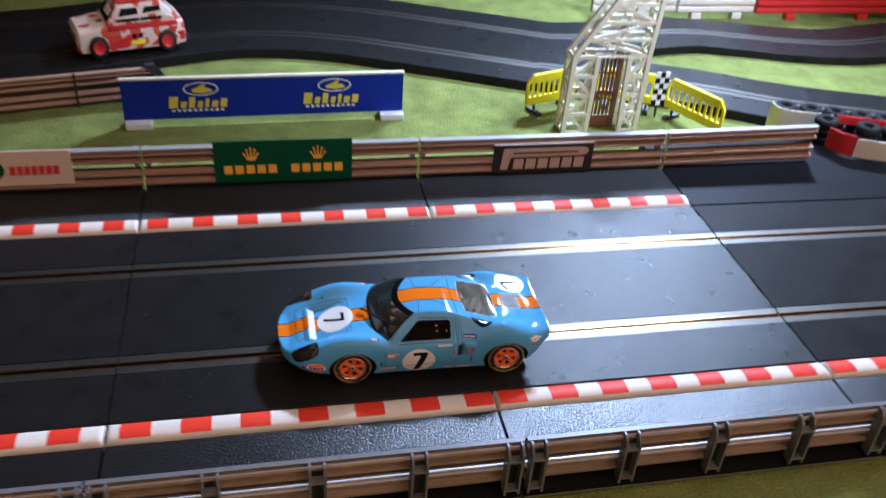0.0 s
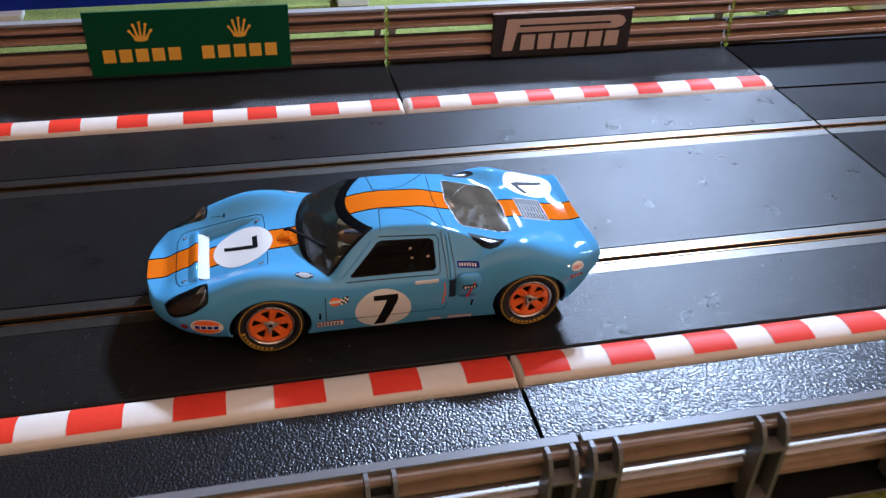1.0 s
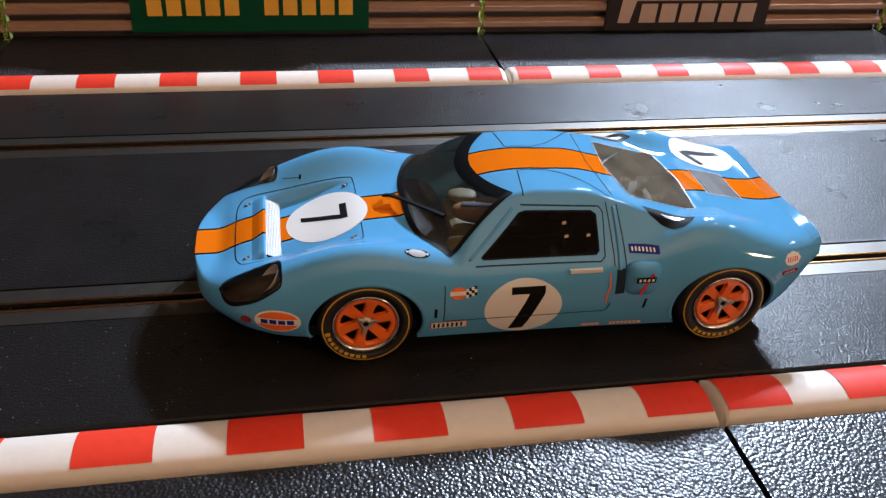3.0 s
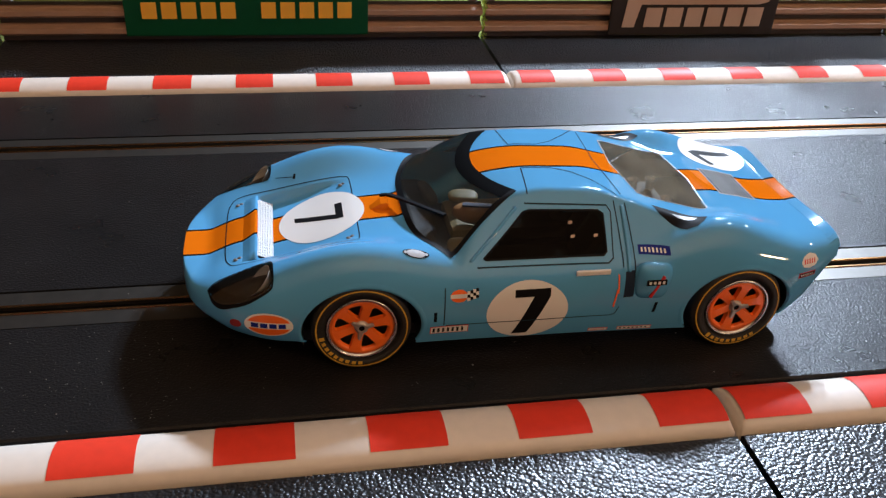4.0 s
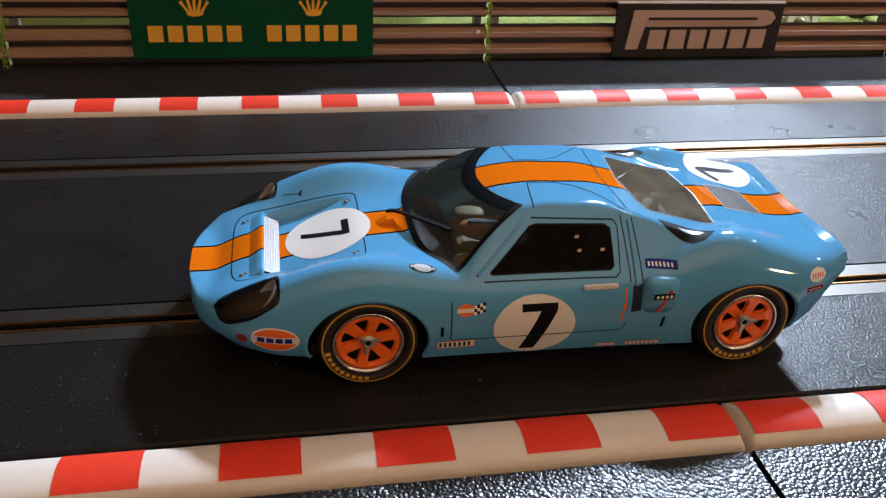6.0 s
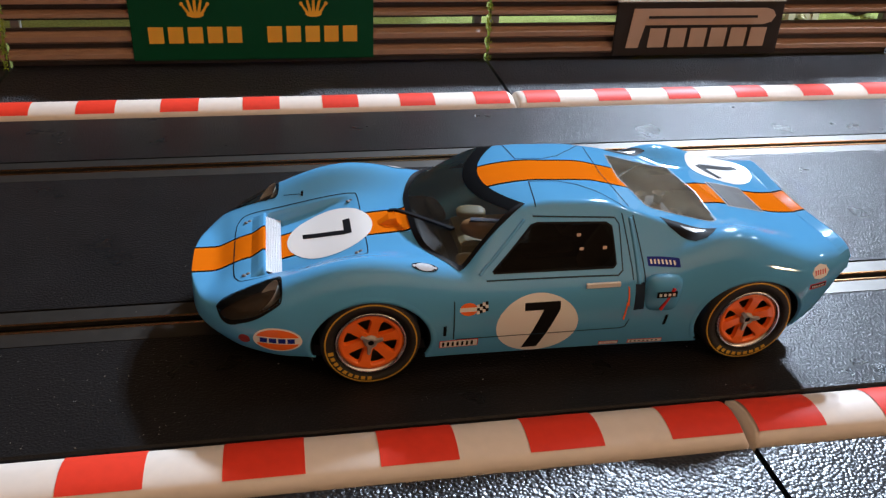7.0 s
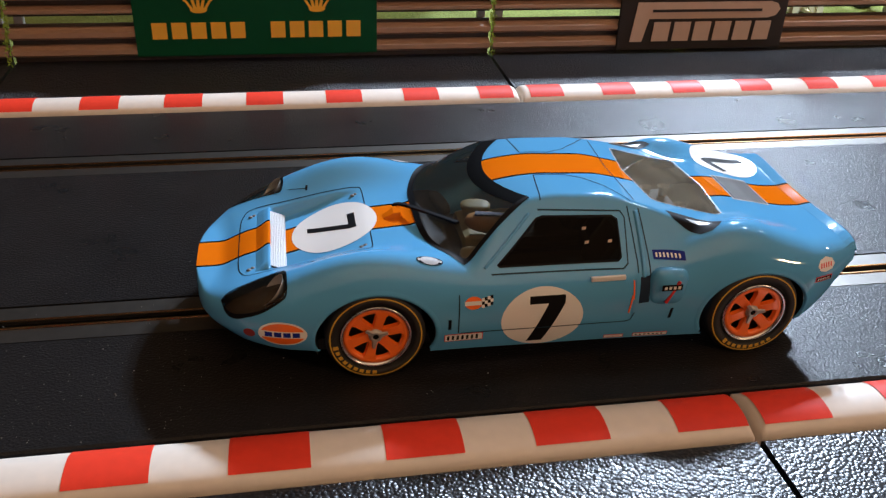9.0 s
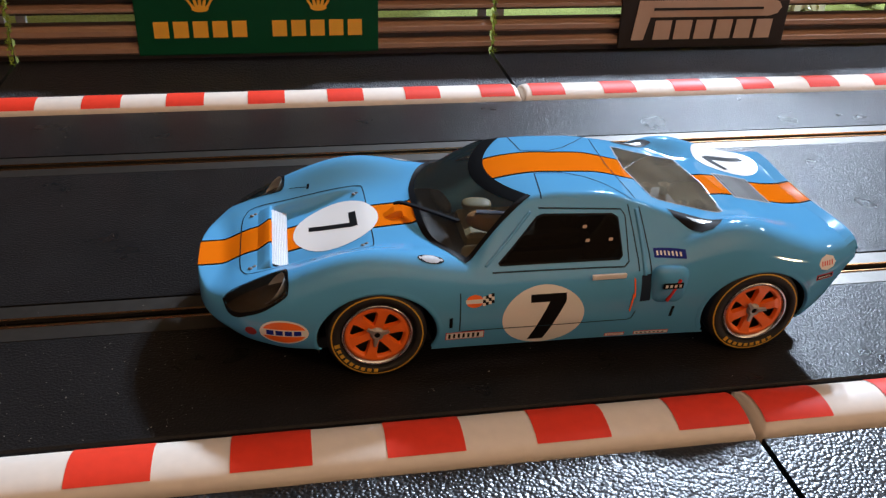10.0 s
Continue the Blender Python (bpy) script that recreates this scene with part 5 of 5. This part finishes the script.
cream = thing("advert_board", "cream board with red lettering blocks, on the guard rail", "advertising board", (-0.2440, 0.1285, 0.0060), "advertising boards")
part("panel", box(-0.0290, 0.0285, 0, 0.0012, 0, 0.0235, chamfer=0.0004), shader("cream_print", (0.66, 0.52, 0.40), rough=0.4, grain=0.08, grain_size=200), cream)
letter_bars(-0.0075, 0.0215, 0.0075, 0.0135, 7, -0.0002, M_RED, cream, 0.2, 0.0006)
flat_shape([(-0.018 + 0.008 * math.cos(q), 0.0115 + 0.007 * math.sin(q)) for q in np.linspace(0, 6.0, 22)], -0.0002, "round_emblem", M_GREEN, cream, "dark green round emblem")
flat_shape([(-0.018 + 0.0045 * math.cos(q), 0.0115 + 0.004 * math.sin(q)) for q in np.linspace(0, 6.0, 22)], -0.0004, "round_emblem", M_WHITE, cream)

navy = thing("advert_board", "long navy board with yellow emblems, on pale feet in the grass", "advertising board", (-0.0955, 0.2395, 0.0), "advertising boards", turn=1.6)
part("panel", box(-0.1025, 0.1025, 0, 0.0020, -0.0035, 0.0270), M_NAVY, navy)
part("panel_edge", box(-0.1030, 0.1030, -0.0003, 0.0024, 0.0271, 0.0288, chamfer=0.0003), M_IVORY, navy, "pale wooden top edge")
for x in (-0.0925, 0.0935):
    part("foot", box(x - 0.0090, x + 0.0090, -0.0070, 0.0080, GROUND + 0.0001, -0.0036, chamfer=0.0006), M_SILVER, navy, "pale grey foot")
M_EMBLEM = shader("emblem_yellow", (0.60, 0.50, 0.06), rough=0.4)
for cx in (-0.047, 0.050):
    ring = [(cx + 0.0125 * math.cos(q), 0.0195 + 0.0052 * math.sin(q)) for q in np.linspace(0, 2 * math.pi, 33)[:-1]]
    path = [Vector((x, -0.0002, z)) for x, z in ring]
    for i in range(32):
        a, c = path[i], path[(i + 1) % 32]
        if i % 4 == 0:
            seg = [path[(i + k) % 32] for k in range(5)]
            out = [(p.x, p.z) for p in seg] + [(cx + (p.x - cx) * 0.92, 0.0195 + (p.z - 0.0195) * 0.86) for p in reversed(seg)]
            flat_shape(out, -0.0002, "emblem_ring", M_SILVER, navy)
    flat_shape([(cx - 0.006, 0.0172), (cx + 0.001, 0.0162), (cx + 0.0085, 0.0178), (cx + 0.0055, 0.0200), (cx + 0.0025, 0.0205), (cx + 0.0035, 0.0238), (cx + 0.0005, 0.0222), (cx - 0.003, 0.0205), (cx - 0.0065, 0.0192)], -0.0002, "emblem_figure", M_EMBLEM, navy, "yellow emblem shape")
    for i, (w, h) in enumerate(((0.0062, 0.0088), (0.0040, 0.0050), (0.0042, 0.0082), (0.0036, 0.0050), (0.0026, 0.0068), (0.0044, 0.0050), (0.0046, 0.0066))):
        x = cx - 0.0235 + sum((0.0062, 0.0040, 0.0042, 0.0036, 0.0026, 0.0044, 0.0046)[:i]) + i * 0.0019
        flat_shape([(x, 0.0050), (x + w, 0.0050), (x + w + 0.001, 0.0050 + h), (x + 0.001, 0.0050 + h)], -0.0002, "word_block", M_EMBLEM, navy)
    letter_bars(cx - 0.0215, cx + 0.0170, 0.0022, 0.0038, 10, -0.0002, M_SILVER, navy, 0.4)


# ---- lattice tower with its brown gate ----
tower = thing("lattice_tower", "ivory plastic lattice tower standing on the grass", "tower", (0.003, 0, 0))


def lattice(p0, p1, q0, q1, bays, parent, w=0.0027, chords=True, first=0):
    """Two chords p and q with rungs and diagonals between them."""
    p0, p1, q0, q1 = map(Vector, (p0, p1, q0, q1))
    if chords:
        part("chord", beam(p0, p1, w * 1.25, w * 1.25), M_IVORY, parent)
        part("chord", beam(q0, q1, w * 1.25, w * 1.25), M_IVORY, parent)
    for i in range(bays + 1):
        a, c = p0.lerp(p1, i / bays), q0.lerp(q1, i / bays)
        if i >= first:
            part("rung", beam(a, c, w, w), M_IVORY, parent)
        if i < bays:
            a2, c2 = p0.lerp(p1, (i + 1) / bays), q0.lerp(q1, (i + 1) / bays)
            part("diagonal", beam(a, c2, w * 0.8, w * 0.8) if i % 2 else beam(c, a2, w * 0.8, w * 0.8), M_IVORY, parent)


G2, KNEE, HEAD = GROUND + 0.0002, 0.053, 0.118
for y, in ((0.206,), (0.219,)):
    lattice((0.1235, y, G2), (0.1245, y, KNEE), (0.1415, y, G2), (0.1430, y, KNEE), 4, tower)
    lattice((0.1690, y, G2), (0.1675, y, KNEE), (0.1820, y, G2), (0.1830, y, KNEE), 4, tower)
    lattice((0.1245, y, KNEE), (0.1660, y, HEAD), (0.1830, y, KNEE), (0.1870, y, HEAD), 5, tower, first=1)
    part("chord", beam((0.1430, y, KNEE), (0.1675, y, KNEE), 0.0018, 0.0018), M_IVORY, tower)
    part("chord", beam((0.1540, y, KNEE), (0.1765, y, HEAD), 0.0014, 0.0014), M_IVORY, tower)
for x0, x1 in ((0.1235, 0.1245), (0.1820, 0.1830)):
    lattice((x0, 0.206, G2), (x1, 0.206, KNEE), (x0, 0.219, G2), (x1, 0.219, KNEE), 3, tower, chords=False)
lattice((0.1830, 0.206, KNEE), (0.1870, 0.206, HEAD), (0.1830, 0.219, KNEE), (0.1870, 0.219, HEAD), 4, tower, chords=False, first=1)
gate = thing("brown_gate", "brown slatted plastic gate between the tower legs", "gate", (0.1585, 0.215, 0))
part("gate_post", box(-0.0115, -0.0095, -0.001, 0.001, G2, 0.049, chamfer=0.0003), M_BROWN, gate)
part("gate_post", box(0.0075, 0.0115, -0.001, 0.001, G2, 0.049, chamfer=0.0003), M_BROWN, gate)
part("gate_head", box(-0.0115, 0.0115, -0.001, 0.001, 0.0492, 0.052, chamfer=0.0003), M_BROWN, gate)
part("gate_foot", box(-0.0094, 0.0074, -0.001, 0.001, G2, 0.002, chamfer=0.0003), M_BROWN, gate)
for i in range(5):
    x = -0.0072 + i * 0.0031
    part("slat", box(x - 0.0006, x + 0.0006, -0.0012, 0.0008, 0.0025, 0.0485), M_BROWN, gate)
part("gate_rail", box(-0.0094, 0.0074, -0.0008, 0.0010, 0.018, 0.022), M_BROWN, gate)
part("gate_rail", box(-0.0094, 0.0074, -0.0008, 0.0010, 0.036, 0.038), M_BROWN, gate)


# ---- yellow crowd barriers ----
def crowd_barrier(a, b, group="crowd barriers"):
    length = math.dist(a, b)
    ob = thing("crowd_barrier", "bright yellow plastic slatted crowd barrier on black feet", "barrier", (a[0], a[1], 0), group, turn=math.degrees(math.atan2(b[1] - a[1], b[0] - a[0])))
    z0, z1, t = -0.0010, 0.0245, 0.0014
    part("bottom_rail", box(0.0, length, -t, t, z0, z0 + 0.0070, chamfer=0.0005), M_YELLOW, ob)
    part("top_rail", box(0.004, length - 0.004, -t, t, z1 - 0.0072, z1, chamfer=0.0006), M_YELLOW, ob)
    for x, s in ((0.0, 1), (length, -1)):
        part("end_bar", beam((x, 0, z0 + 0.002), (x, 0, z1 - 0.007), 0.0022, 0.0022), M_YELLOW, ob)
        part("corner_bar", beam((x, 0, z1 - 0.0075), (x + s * 0.005, 0, z1 - 0.001), 0.0022, 0.0022), M_YELLOW, ob)
    n = max(4, int(length / 0.0052))
    for i in range(1, n):
        x = length * i / n
        part("slat", box(x - 0.0010, x + 0.0010, -0.0007, 0.0007, z0 + 0.0071, z1 - 0.0073), M_YELLOW, ob)
    for x in (0.008, length - 0.008):
        part("foot", box(x - 0.0022, x + 0.0022, -0.0085, 0.0085, G2, GROUND + 0.003, chamfer=0.0006), M_DARK, ob, "black foot")
        part("foot_peg", box(x - 0.0008, x + 0.0008, -0.0006, 0.0006, GROUND + 0.0031, z0), M_DARK, ob)
    return ob


crowd_barrier((0.106, 0.2400), (0.1500, 0.2560))
crowd_barrier((0.1700, 0.2560), (0.2150, 0.2360))
crowd_barrier((0.2215, 0.2330), (0.2455, 0.1840))
flag = thing("checked_sign", "small black and white checked sign on a post", "sign", (0.2125, 0.2290, 0))
part("post", box(-0.0007, 0.0007, 0.0006, 0.0016, G2, 0.030), M_DARK, flag)
for i in range(3):
    for j in range(6):
        part("check", box(-0.0056 + i * 0.0038, -0.0019 + i * 0.0038, -0.0004, 0.0004, 0.002 + j * 0.0047, 0.0066 + j * 0.0047), M_WHITE if (i + j) % 2 else M_BLACK, flag)

# ---- tyre walls ----
M_STACK = shader("old_rubber", (0.014, 0.013, 0.013), rough=0.85, spec=0.12, grain=0.3, grain_size=400)


def tyre_stack(x, y, foot, tiers):
    ob = thing("tyre_stack", "stack of black rubber tyres in the tyre wall", "tyre stack", (x, y, foot), "tyre stacks")
    for i in range(tiers):
        h = 0.0062
        prof = [(0.0036, 0.0), (0.0075, 0.0), (0.0087, 0.0012), (0.0090, h / 2), (0.0087, h - 0.0012), (0.0075, h), (0.0042, h - 0.0003), (0.0036, h - 0.0015), (0.0036, 0.0)]
        part("tyre", revolve(prof, "tyre", 28, "z"), M_STACK, ob, at=Matrix.Translation((0, 0, i * h)))
    return ob


for x, y in ((0.3050, 0.1950), (0.3230, 0.1885), (0.3405, 0.1820), (0.3580, 0.1745), (0.3750, 0.1675), (0.3920, 0.1610)):
    tyre_stack(x, y, GROUND, 4)
for x, y in ((0.3215, 0.1640), (0.3480, 0.1500), (0.3655, 0.1430), (0.3830, 0.1370)):
    tyre_stack(x, y, 0.0, 3)
M_WRAP = shader("wrap_white", (0.66, 0.62, 0.52), rough=0.4, grain=0.12, grain_size=120)


def wrap(points, z0, z1, material, label):
    path = spline([(x, y, 0) for x, y in points], 8)
    ob = tagged(new("tyre_wall_cover", sweep([(-0.0004, z0), (-0.0004, z1), (0.0004, z1), (0.0004, z0)], [tuple(p) for p in path], closed=True, smooth=False)), label, "tyre wall cover")
    ob.data.materials.append(material)


wrap([(0.2955, 0.2010), (0.2960, 0.1900), (0.3030, 0.1840), (0.3185, 0.1785), (0.3330, 0.1735)], GROUND + 0.0002, 0.0160, M_WRAP, "white plastic band round the front of tyre stacks")
wrap([(0.3175, 0.1530), (0.3220, 0.1430), (0.3300, 0.1360)], 0.0002, 0.0165, M_RED, "red plastic band round the front of tyre stacks")
wrap([(0.3304, 0.1357), (0.3430, 0.1300), (0.3700, 0.1200), (0.4000, 0.1120)], 0.0002, 0.0150, M_WRAP, "white plastic band along the tyre wall")
wrap([(0.3350, 0.1720), (0.3550, 0.1650), (0.3900, 0.1500)], 0.010, 0.0168, M_RED, "red plastic band between the tyre rows")


# ---- red and white barrier blocks ----
def block_barrier(x0, x1, y, material, label):
    ob = thing("block_barrier", label, "barrier", (x0, y, 0), "block barriers")
    w = x1 - x0
    part("core", box(0.0004, w - 0.0004, 0.0012, 0.0070, -0.0020, 0.0300, chamfer=0.0008), material, ob)
    for i in range(4):
        z = -0.0012 + i * 0.0078
        part("ridge", box(0.0, w, -0.0006, 0.0013, z, z + 0.0052, chamfer=0.0012), material, ob)
    for x in (w * 0.25, w * 0.78):
        part("foot", box(x - 0.0055, x + 0.0055, -0.0022, 0.0060, G2, -0.0021, chamfer=0.0006), material, ob)


block_barrier(0.238, 0.330, 0.4620, M_KERB_WHITE, "ridged white plastic barrier block on feet")
block_barrier(0.331, 0.4180, 0.4590, M_KERB_WHITE, "ridged white plastic barrier block on feet")
block_barrier(0.4190, 0.5820, 0.4540, M_RED, "ridged red plastic barrier block on feet")
block_barrier(0.5830, 0.7400, 0.4600, M_KERB_WHITE, "ridged white plastic barrier block on feet")


# ---- red and white saloon on the far track ----
rally = thing("rally_car", "white and red toy rally car with red wheels", "toy car", (-0.206, 0.376, 0), turn=17)
rally.scale = (0.83, 0.98, 1.02)
M_RW = shader("rally_livery", (0.62, 0.56, 0.50), rough=0.3, coat=0.5)
rn, rl = M_RW.node_tree.nodes, M_RW.node_tree.links
patch_noise, patch_step, patch_mix = rn.new("ShaderNodeTexNoise"), rn.new("ShaderNodeMapRange"), rn.new("ShaderNodeMix")
patch_noise.inputs["Scale"].default_value, patch_noise.inputs["Detail"].default_value = 75, 1.5
patch_step.inputs["From Min"].default_value, patch_step.inputs["From Max"].default_value = 0.545, 0.575
patch_mix.data_type = "RGBA"
patch_mix.inputs["A"].default_value, patch_mix.inputs["B"].default_value = (0.72, 0.61, 0.52, 1), (0.60, 0.07, 0.035, 1)
rl.new(rn["Texture Coordinate"].outputs["Object"], patch_noise.inputs["Vector"])
rl.new(patch_noise.outputs["Fac"], patch_step.inputs["Value"])
rl.new(patch_step.outputs["Result"], patch_mix.inputs["Factor"])
rl.new(patch_mix.outputs["Result"], rn["Principled BSDF"].inputs["Base Color"])


def hull(sections, name):
    """A closed shell through rounded rectangular sections (x, half width low, half width high, z low, z high)."""
    verts, faces, k = [], [], 12
    for x, wl, wh, zl, zh in sections:
        r = 0.12
        ring = [(-wl, zl), (-wl * 1.0, zl + (zh - zl) * 0.35), (-(wl + wh) / 2 * 1.02, zl + (zh - zl) * 0.6), (-wh, zh - (zh - zl) * r), (-wh * 0.9, zh - (zh - zl) * 0.02), (-wh * 0.4, zh)]
        ring += [(-y, z) for y, z in reversed(ring)]
        verts += [(x, y, z) for y, z in ring]
    for i in range(len(sections) - 1):
        for j in range(k):
            a, b = i * k + j, i * k + (j + 1) % k
            faces.append((a, b, b + k, a + k))
    faces += [tuple(range(k)), tuple(range((len(sections) - 1) * k, len(sections) * k))]
    me = mesh_of(name, verts, faces, False)
    bm = bmesh.new()
    bm.from_mesh(me)
    bmesh.ops.recalc_face_normals(bm, faces=bm.faces[:])
    bm.to_mesh(me)
    bm.free()
    return me


part("body", hull([(-0.0530, 0.0195, 0.0180, 0.0060, 0.0195), (-0.0500, 0.0222, 0.0205, 0.0050, 0.0225), (-0.0220, 0.0232, 0.0215, 0.0050, 0.0255), (0.0420, 0.0232, 0.0215, 0.0050, 0.0265), (0.0500, 0.0222, 0.0200, 0.0060, 0.0255), (0.0520, 0.0200, 0.0170, 0.0070, 0.0230)], "rally_body"), M_RW, rally, bevel=0.0008)
part("greenhouse", hull([(-0.0230, 0.0205, 0.0195, 0.0245, 0.0262), (-0.0115, 0.0205, 0.0170, 0.0250, 0.0400), (0.0300, 0.0205, 0.0170, 0.0255, 0.0410), (0.0455, 0.0205, 0.0170, 0.0255, 0.0290)], "greenhouse"), M_RW, rally, bevel=0.0006)
part("roof_panel", box(-0.0100, 0.0290, -0.0150, 0.0150, 0.0411, 0.0419, chamfer=0.0003), M_RED, rally, "red roof panel")
part("waist_band", box(-0.0225, 0.0440, -0.0226, 0.0226, 0.0215, 0.0250, chamfer=0.0004), M_RED, rally, "red band under the windows")
part("tail_panel", box(0.0380, 0.0508, -0.0228, 0.0228, 0.0085, 0.0160, chamfer=0.0006), M_RED, rally)
part("bonnet_panel", box(-0.0480, -0.0250, -0.0150, 0.0150, 0.0250, 0.0262, chamfer=0.0003), M_RED, rally, "red bonnet panel", at=pose(0, 0, -0.0048, 0, -6, 0))
part("windscreen", mesh_of("ws", [(-0.0222, -0.0170, 0.0275), (-0.0222, 0.0170, 0.0275), (-0.0126, 0.0150, 0.0385), (-0.0126, -0.0150, 0.0385)], [(0, 3, 2, 1)]), M_BLACK, rally, "dark windscreen")
for i in range(3):
    part("screen_mark", box(-0.0007, 0.0007, -0.0125 + i * 0.0055, -0.0085 + i * 0.0055, -0.0032, 0.0032), M_WHITE, rally, "pale mark on the windscreen", at=pose(-0.0180, 0, 0.0335, 0, 41, 0))
for sg in (-1, 1):
    for x0, x1 in ((-0.0120, 0.0080), (0.0105, 0.0300)):
        v = [(x0 - 0.002, sg * 0.0210, 0.0275), (x1, sg * 0.0210, 0.0275), (x1 - 0.001, sg * 0.0186, 0.0375), (x0 + 0.004, sg * 0.0186, 0.0375)]
        part("side_window", mesh_of("side_window", v, [(0, 1, 2, 3) if sg < 0 else (3, 2, 1, 0)]), M_BLACK, rally, "dark side window")
    part("side_stripe", mesh_of("side_stripe", [(-0.030, sg * 0.0236, 0.0070), (-0.006, sg * 0.0236, 0.0070), (0.012, sg * 0.0233, 0.0180), (-0.004, sg * 0.0233, 0.0180)], [(0, 1, 2, 3) if sg < 0 else (3, 2, 1, 0)]), M_RED, rally, "red slanting side stripe")
    part("side_stripe", mesh_of("side_stripe", [(0.016, sg * 0.0236, 0.0070), (0.036, sg * 0.0236, 0.0070), (0.044, sg * 0.0230, 0.0205), (0.036, sg * 0.0230, 0.0205)], [(0, 1, 2, 3) if sg < 0 else (3, 2, 1, 0)]), M_RED, rally, "red slanting side stripe")
    part("side_mark", mesh_of("side_mark", [(-0.004, sg * 0.0237, 0.0090), (0.010, sg * 0.0237, 0.0090), (0.012, sg * 0.0236, 0.0125), (-0.002, sg * 0.0236, 0.0125)], [(0, 1, 2, 3) if sg < 0 else (3, 2, 1, 0)]), M_YELLOW, rally, "yellow side mark")
    for i in range(2):
        part("side_mark", box(-0.001 + i * 0.006, 0.003 + i * 0.006, sg * 0.0234 - 0.0003, sg * 0.0234 + 0.0003, 0.0140, 0.0175), M_BLACK, rally)
    part("headlamp", revolve([(0, -0.0012), (0.0026, -0.0010), (0.0030, 0)], "headlamp", 18, "z"), M_CHROME, rally, at=pose(-0.0527, sg * 0.0140, 0.0165, 0, 90, 0))
    for x in (-0.0335, 0.0325):
        wv = part("wheel", revolve([(0.0055, -0.004), (0.0085, -0.0042), (0.0092, -0.003), (0.0092, 0.003), (0.0085, 0.0042), (0.0055, 0.004)], "wheel", 32), M_TYRE, rally, "black tyre", at=pose(x, sg * 0.0205, 0.0093))
        part("rim", revolve([(0.0, sg * 0.0028), (0.0030, sg * 0.0026), (0.0048, sg * 0.0036), (0.0056, sg * 0.0042), (0.0060, sg * 0.0034)], "rim", 28), M_RED, wv, "red wheel rim")
part("bumper", box(-0.0550, -0.0505, -0.0200, 0.0200, 0.0065, 0.0110, chamfer=0.0012), M_DARK, rally)
part("bumper", box(0.0505, 0.0550, -0.0200, 0.0200, 0.0075, 0.0120, chamfer=0.0012), M_DARK, rally)

# ---- flock caught at the rail joints ----
rng = random.Random(4)
for x in (-0.175, 0.0, 0.175):
    bm = bmesh.new()
    for i in range(190):
        z = rng.uniform(0.0, 0.027)
        p = Vector((x + rng.gauss(0, 0.0005) + (z - 0.013) * (0.06 if x < 0 else -0.02), FAR_Y - 0.0029 + rng.gauss(0, 0.0003), z))
        d = Vector((rng.gauss(0, 0.4), rng.gauss(0, 0.3), rng.gauss(0, 1))).normalized() * 0.0012
        s = Vector((0.00016, 0, 0))
        bm.faces.new([bm.verts.new(q) for q in (p - s, p + s, p + s + d, p - s + d)])
    me = bpy.data.meshes.new("flock")
    bm.to_mesh(me)
    bm.free()
    me.materials.append(M_LIME)
    tagged(new("grass_flock", me), "strip of lime green flock stuck in the rail joint", "grass flock", kind="stuff")

# ---- dust on the track ----
def specks(name, n, x0, x1, y0, y1, z, lo, hi, material, label, seed):
    r = random.Random(seed)
    v, f = [], []
    for i in range(n):
        x, y, s, a = r.uniform(x0, x1), r.uniform(y0, y1), lo * (hi / lo) ** (r.random() ** 2.2), r.uniform(0, 3.14)
        k = r.uniform(0.4, 1.0)
        c, d = math.cos(a) * s, math.sin(a) * s
        b = len(v)
        v += [(x - c, y - d, z), (x + d * k, y - c * k, z), (x + c, y + d, z), (x - d * k, y + c * k, z), (x, y, z + s * 0.6)]
        f += [(b, b + 1, b + 4), (b + 1, b + 2, b + 4), (b + 2, b + 3, b + 4), (b + 3, b, b + 4)]
    me = mesh_of(name, v, f)
    me.materials.append(material)
    return tagged(new(name, me), label, "dust", kind="stuff")


M_DUST = shader("pale_dust", (0.42, 0.40, 0.37), rough=0.8)
specks("dust", 1500, -0.30, 0.20, -0.077, 0.077, 0.0001, 0.00006, 0.00024, M_DUST, "pale dust specks lying on the black track", 7)
specks("dust", 420, -0.30, 0.17, 0.094, 0.129, 0.0001, 0.00008, 0.00028, M_DUST, "pale dust specks lying on the track border", 8)
specks("dust", 240, -0.155, -0.100, -0.076, -0.046, 0.0001, 0.00006, 0.00018, M_DUST, "cluster of fine pale dust before the blue car", 9)
specks("dust", 160, -0.175, -0.060, -0.030, 0.030, 0.0001, 0.00006, 0.00016, M_DUST, "scattered fine pale dust between the two slots", 10)
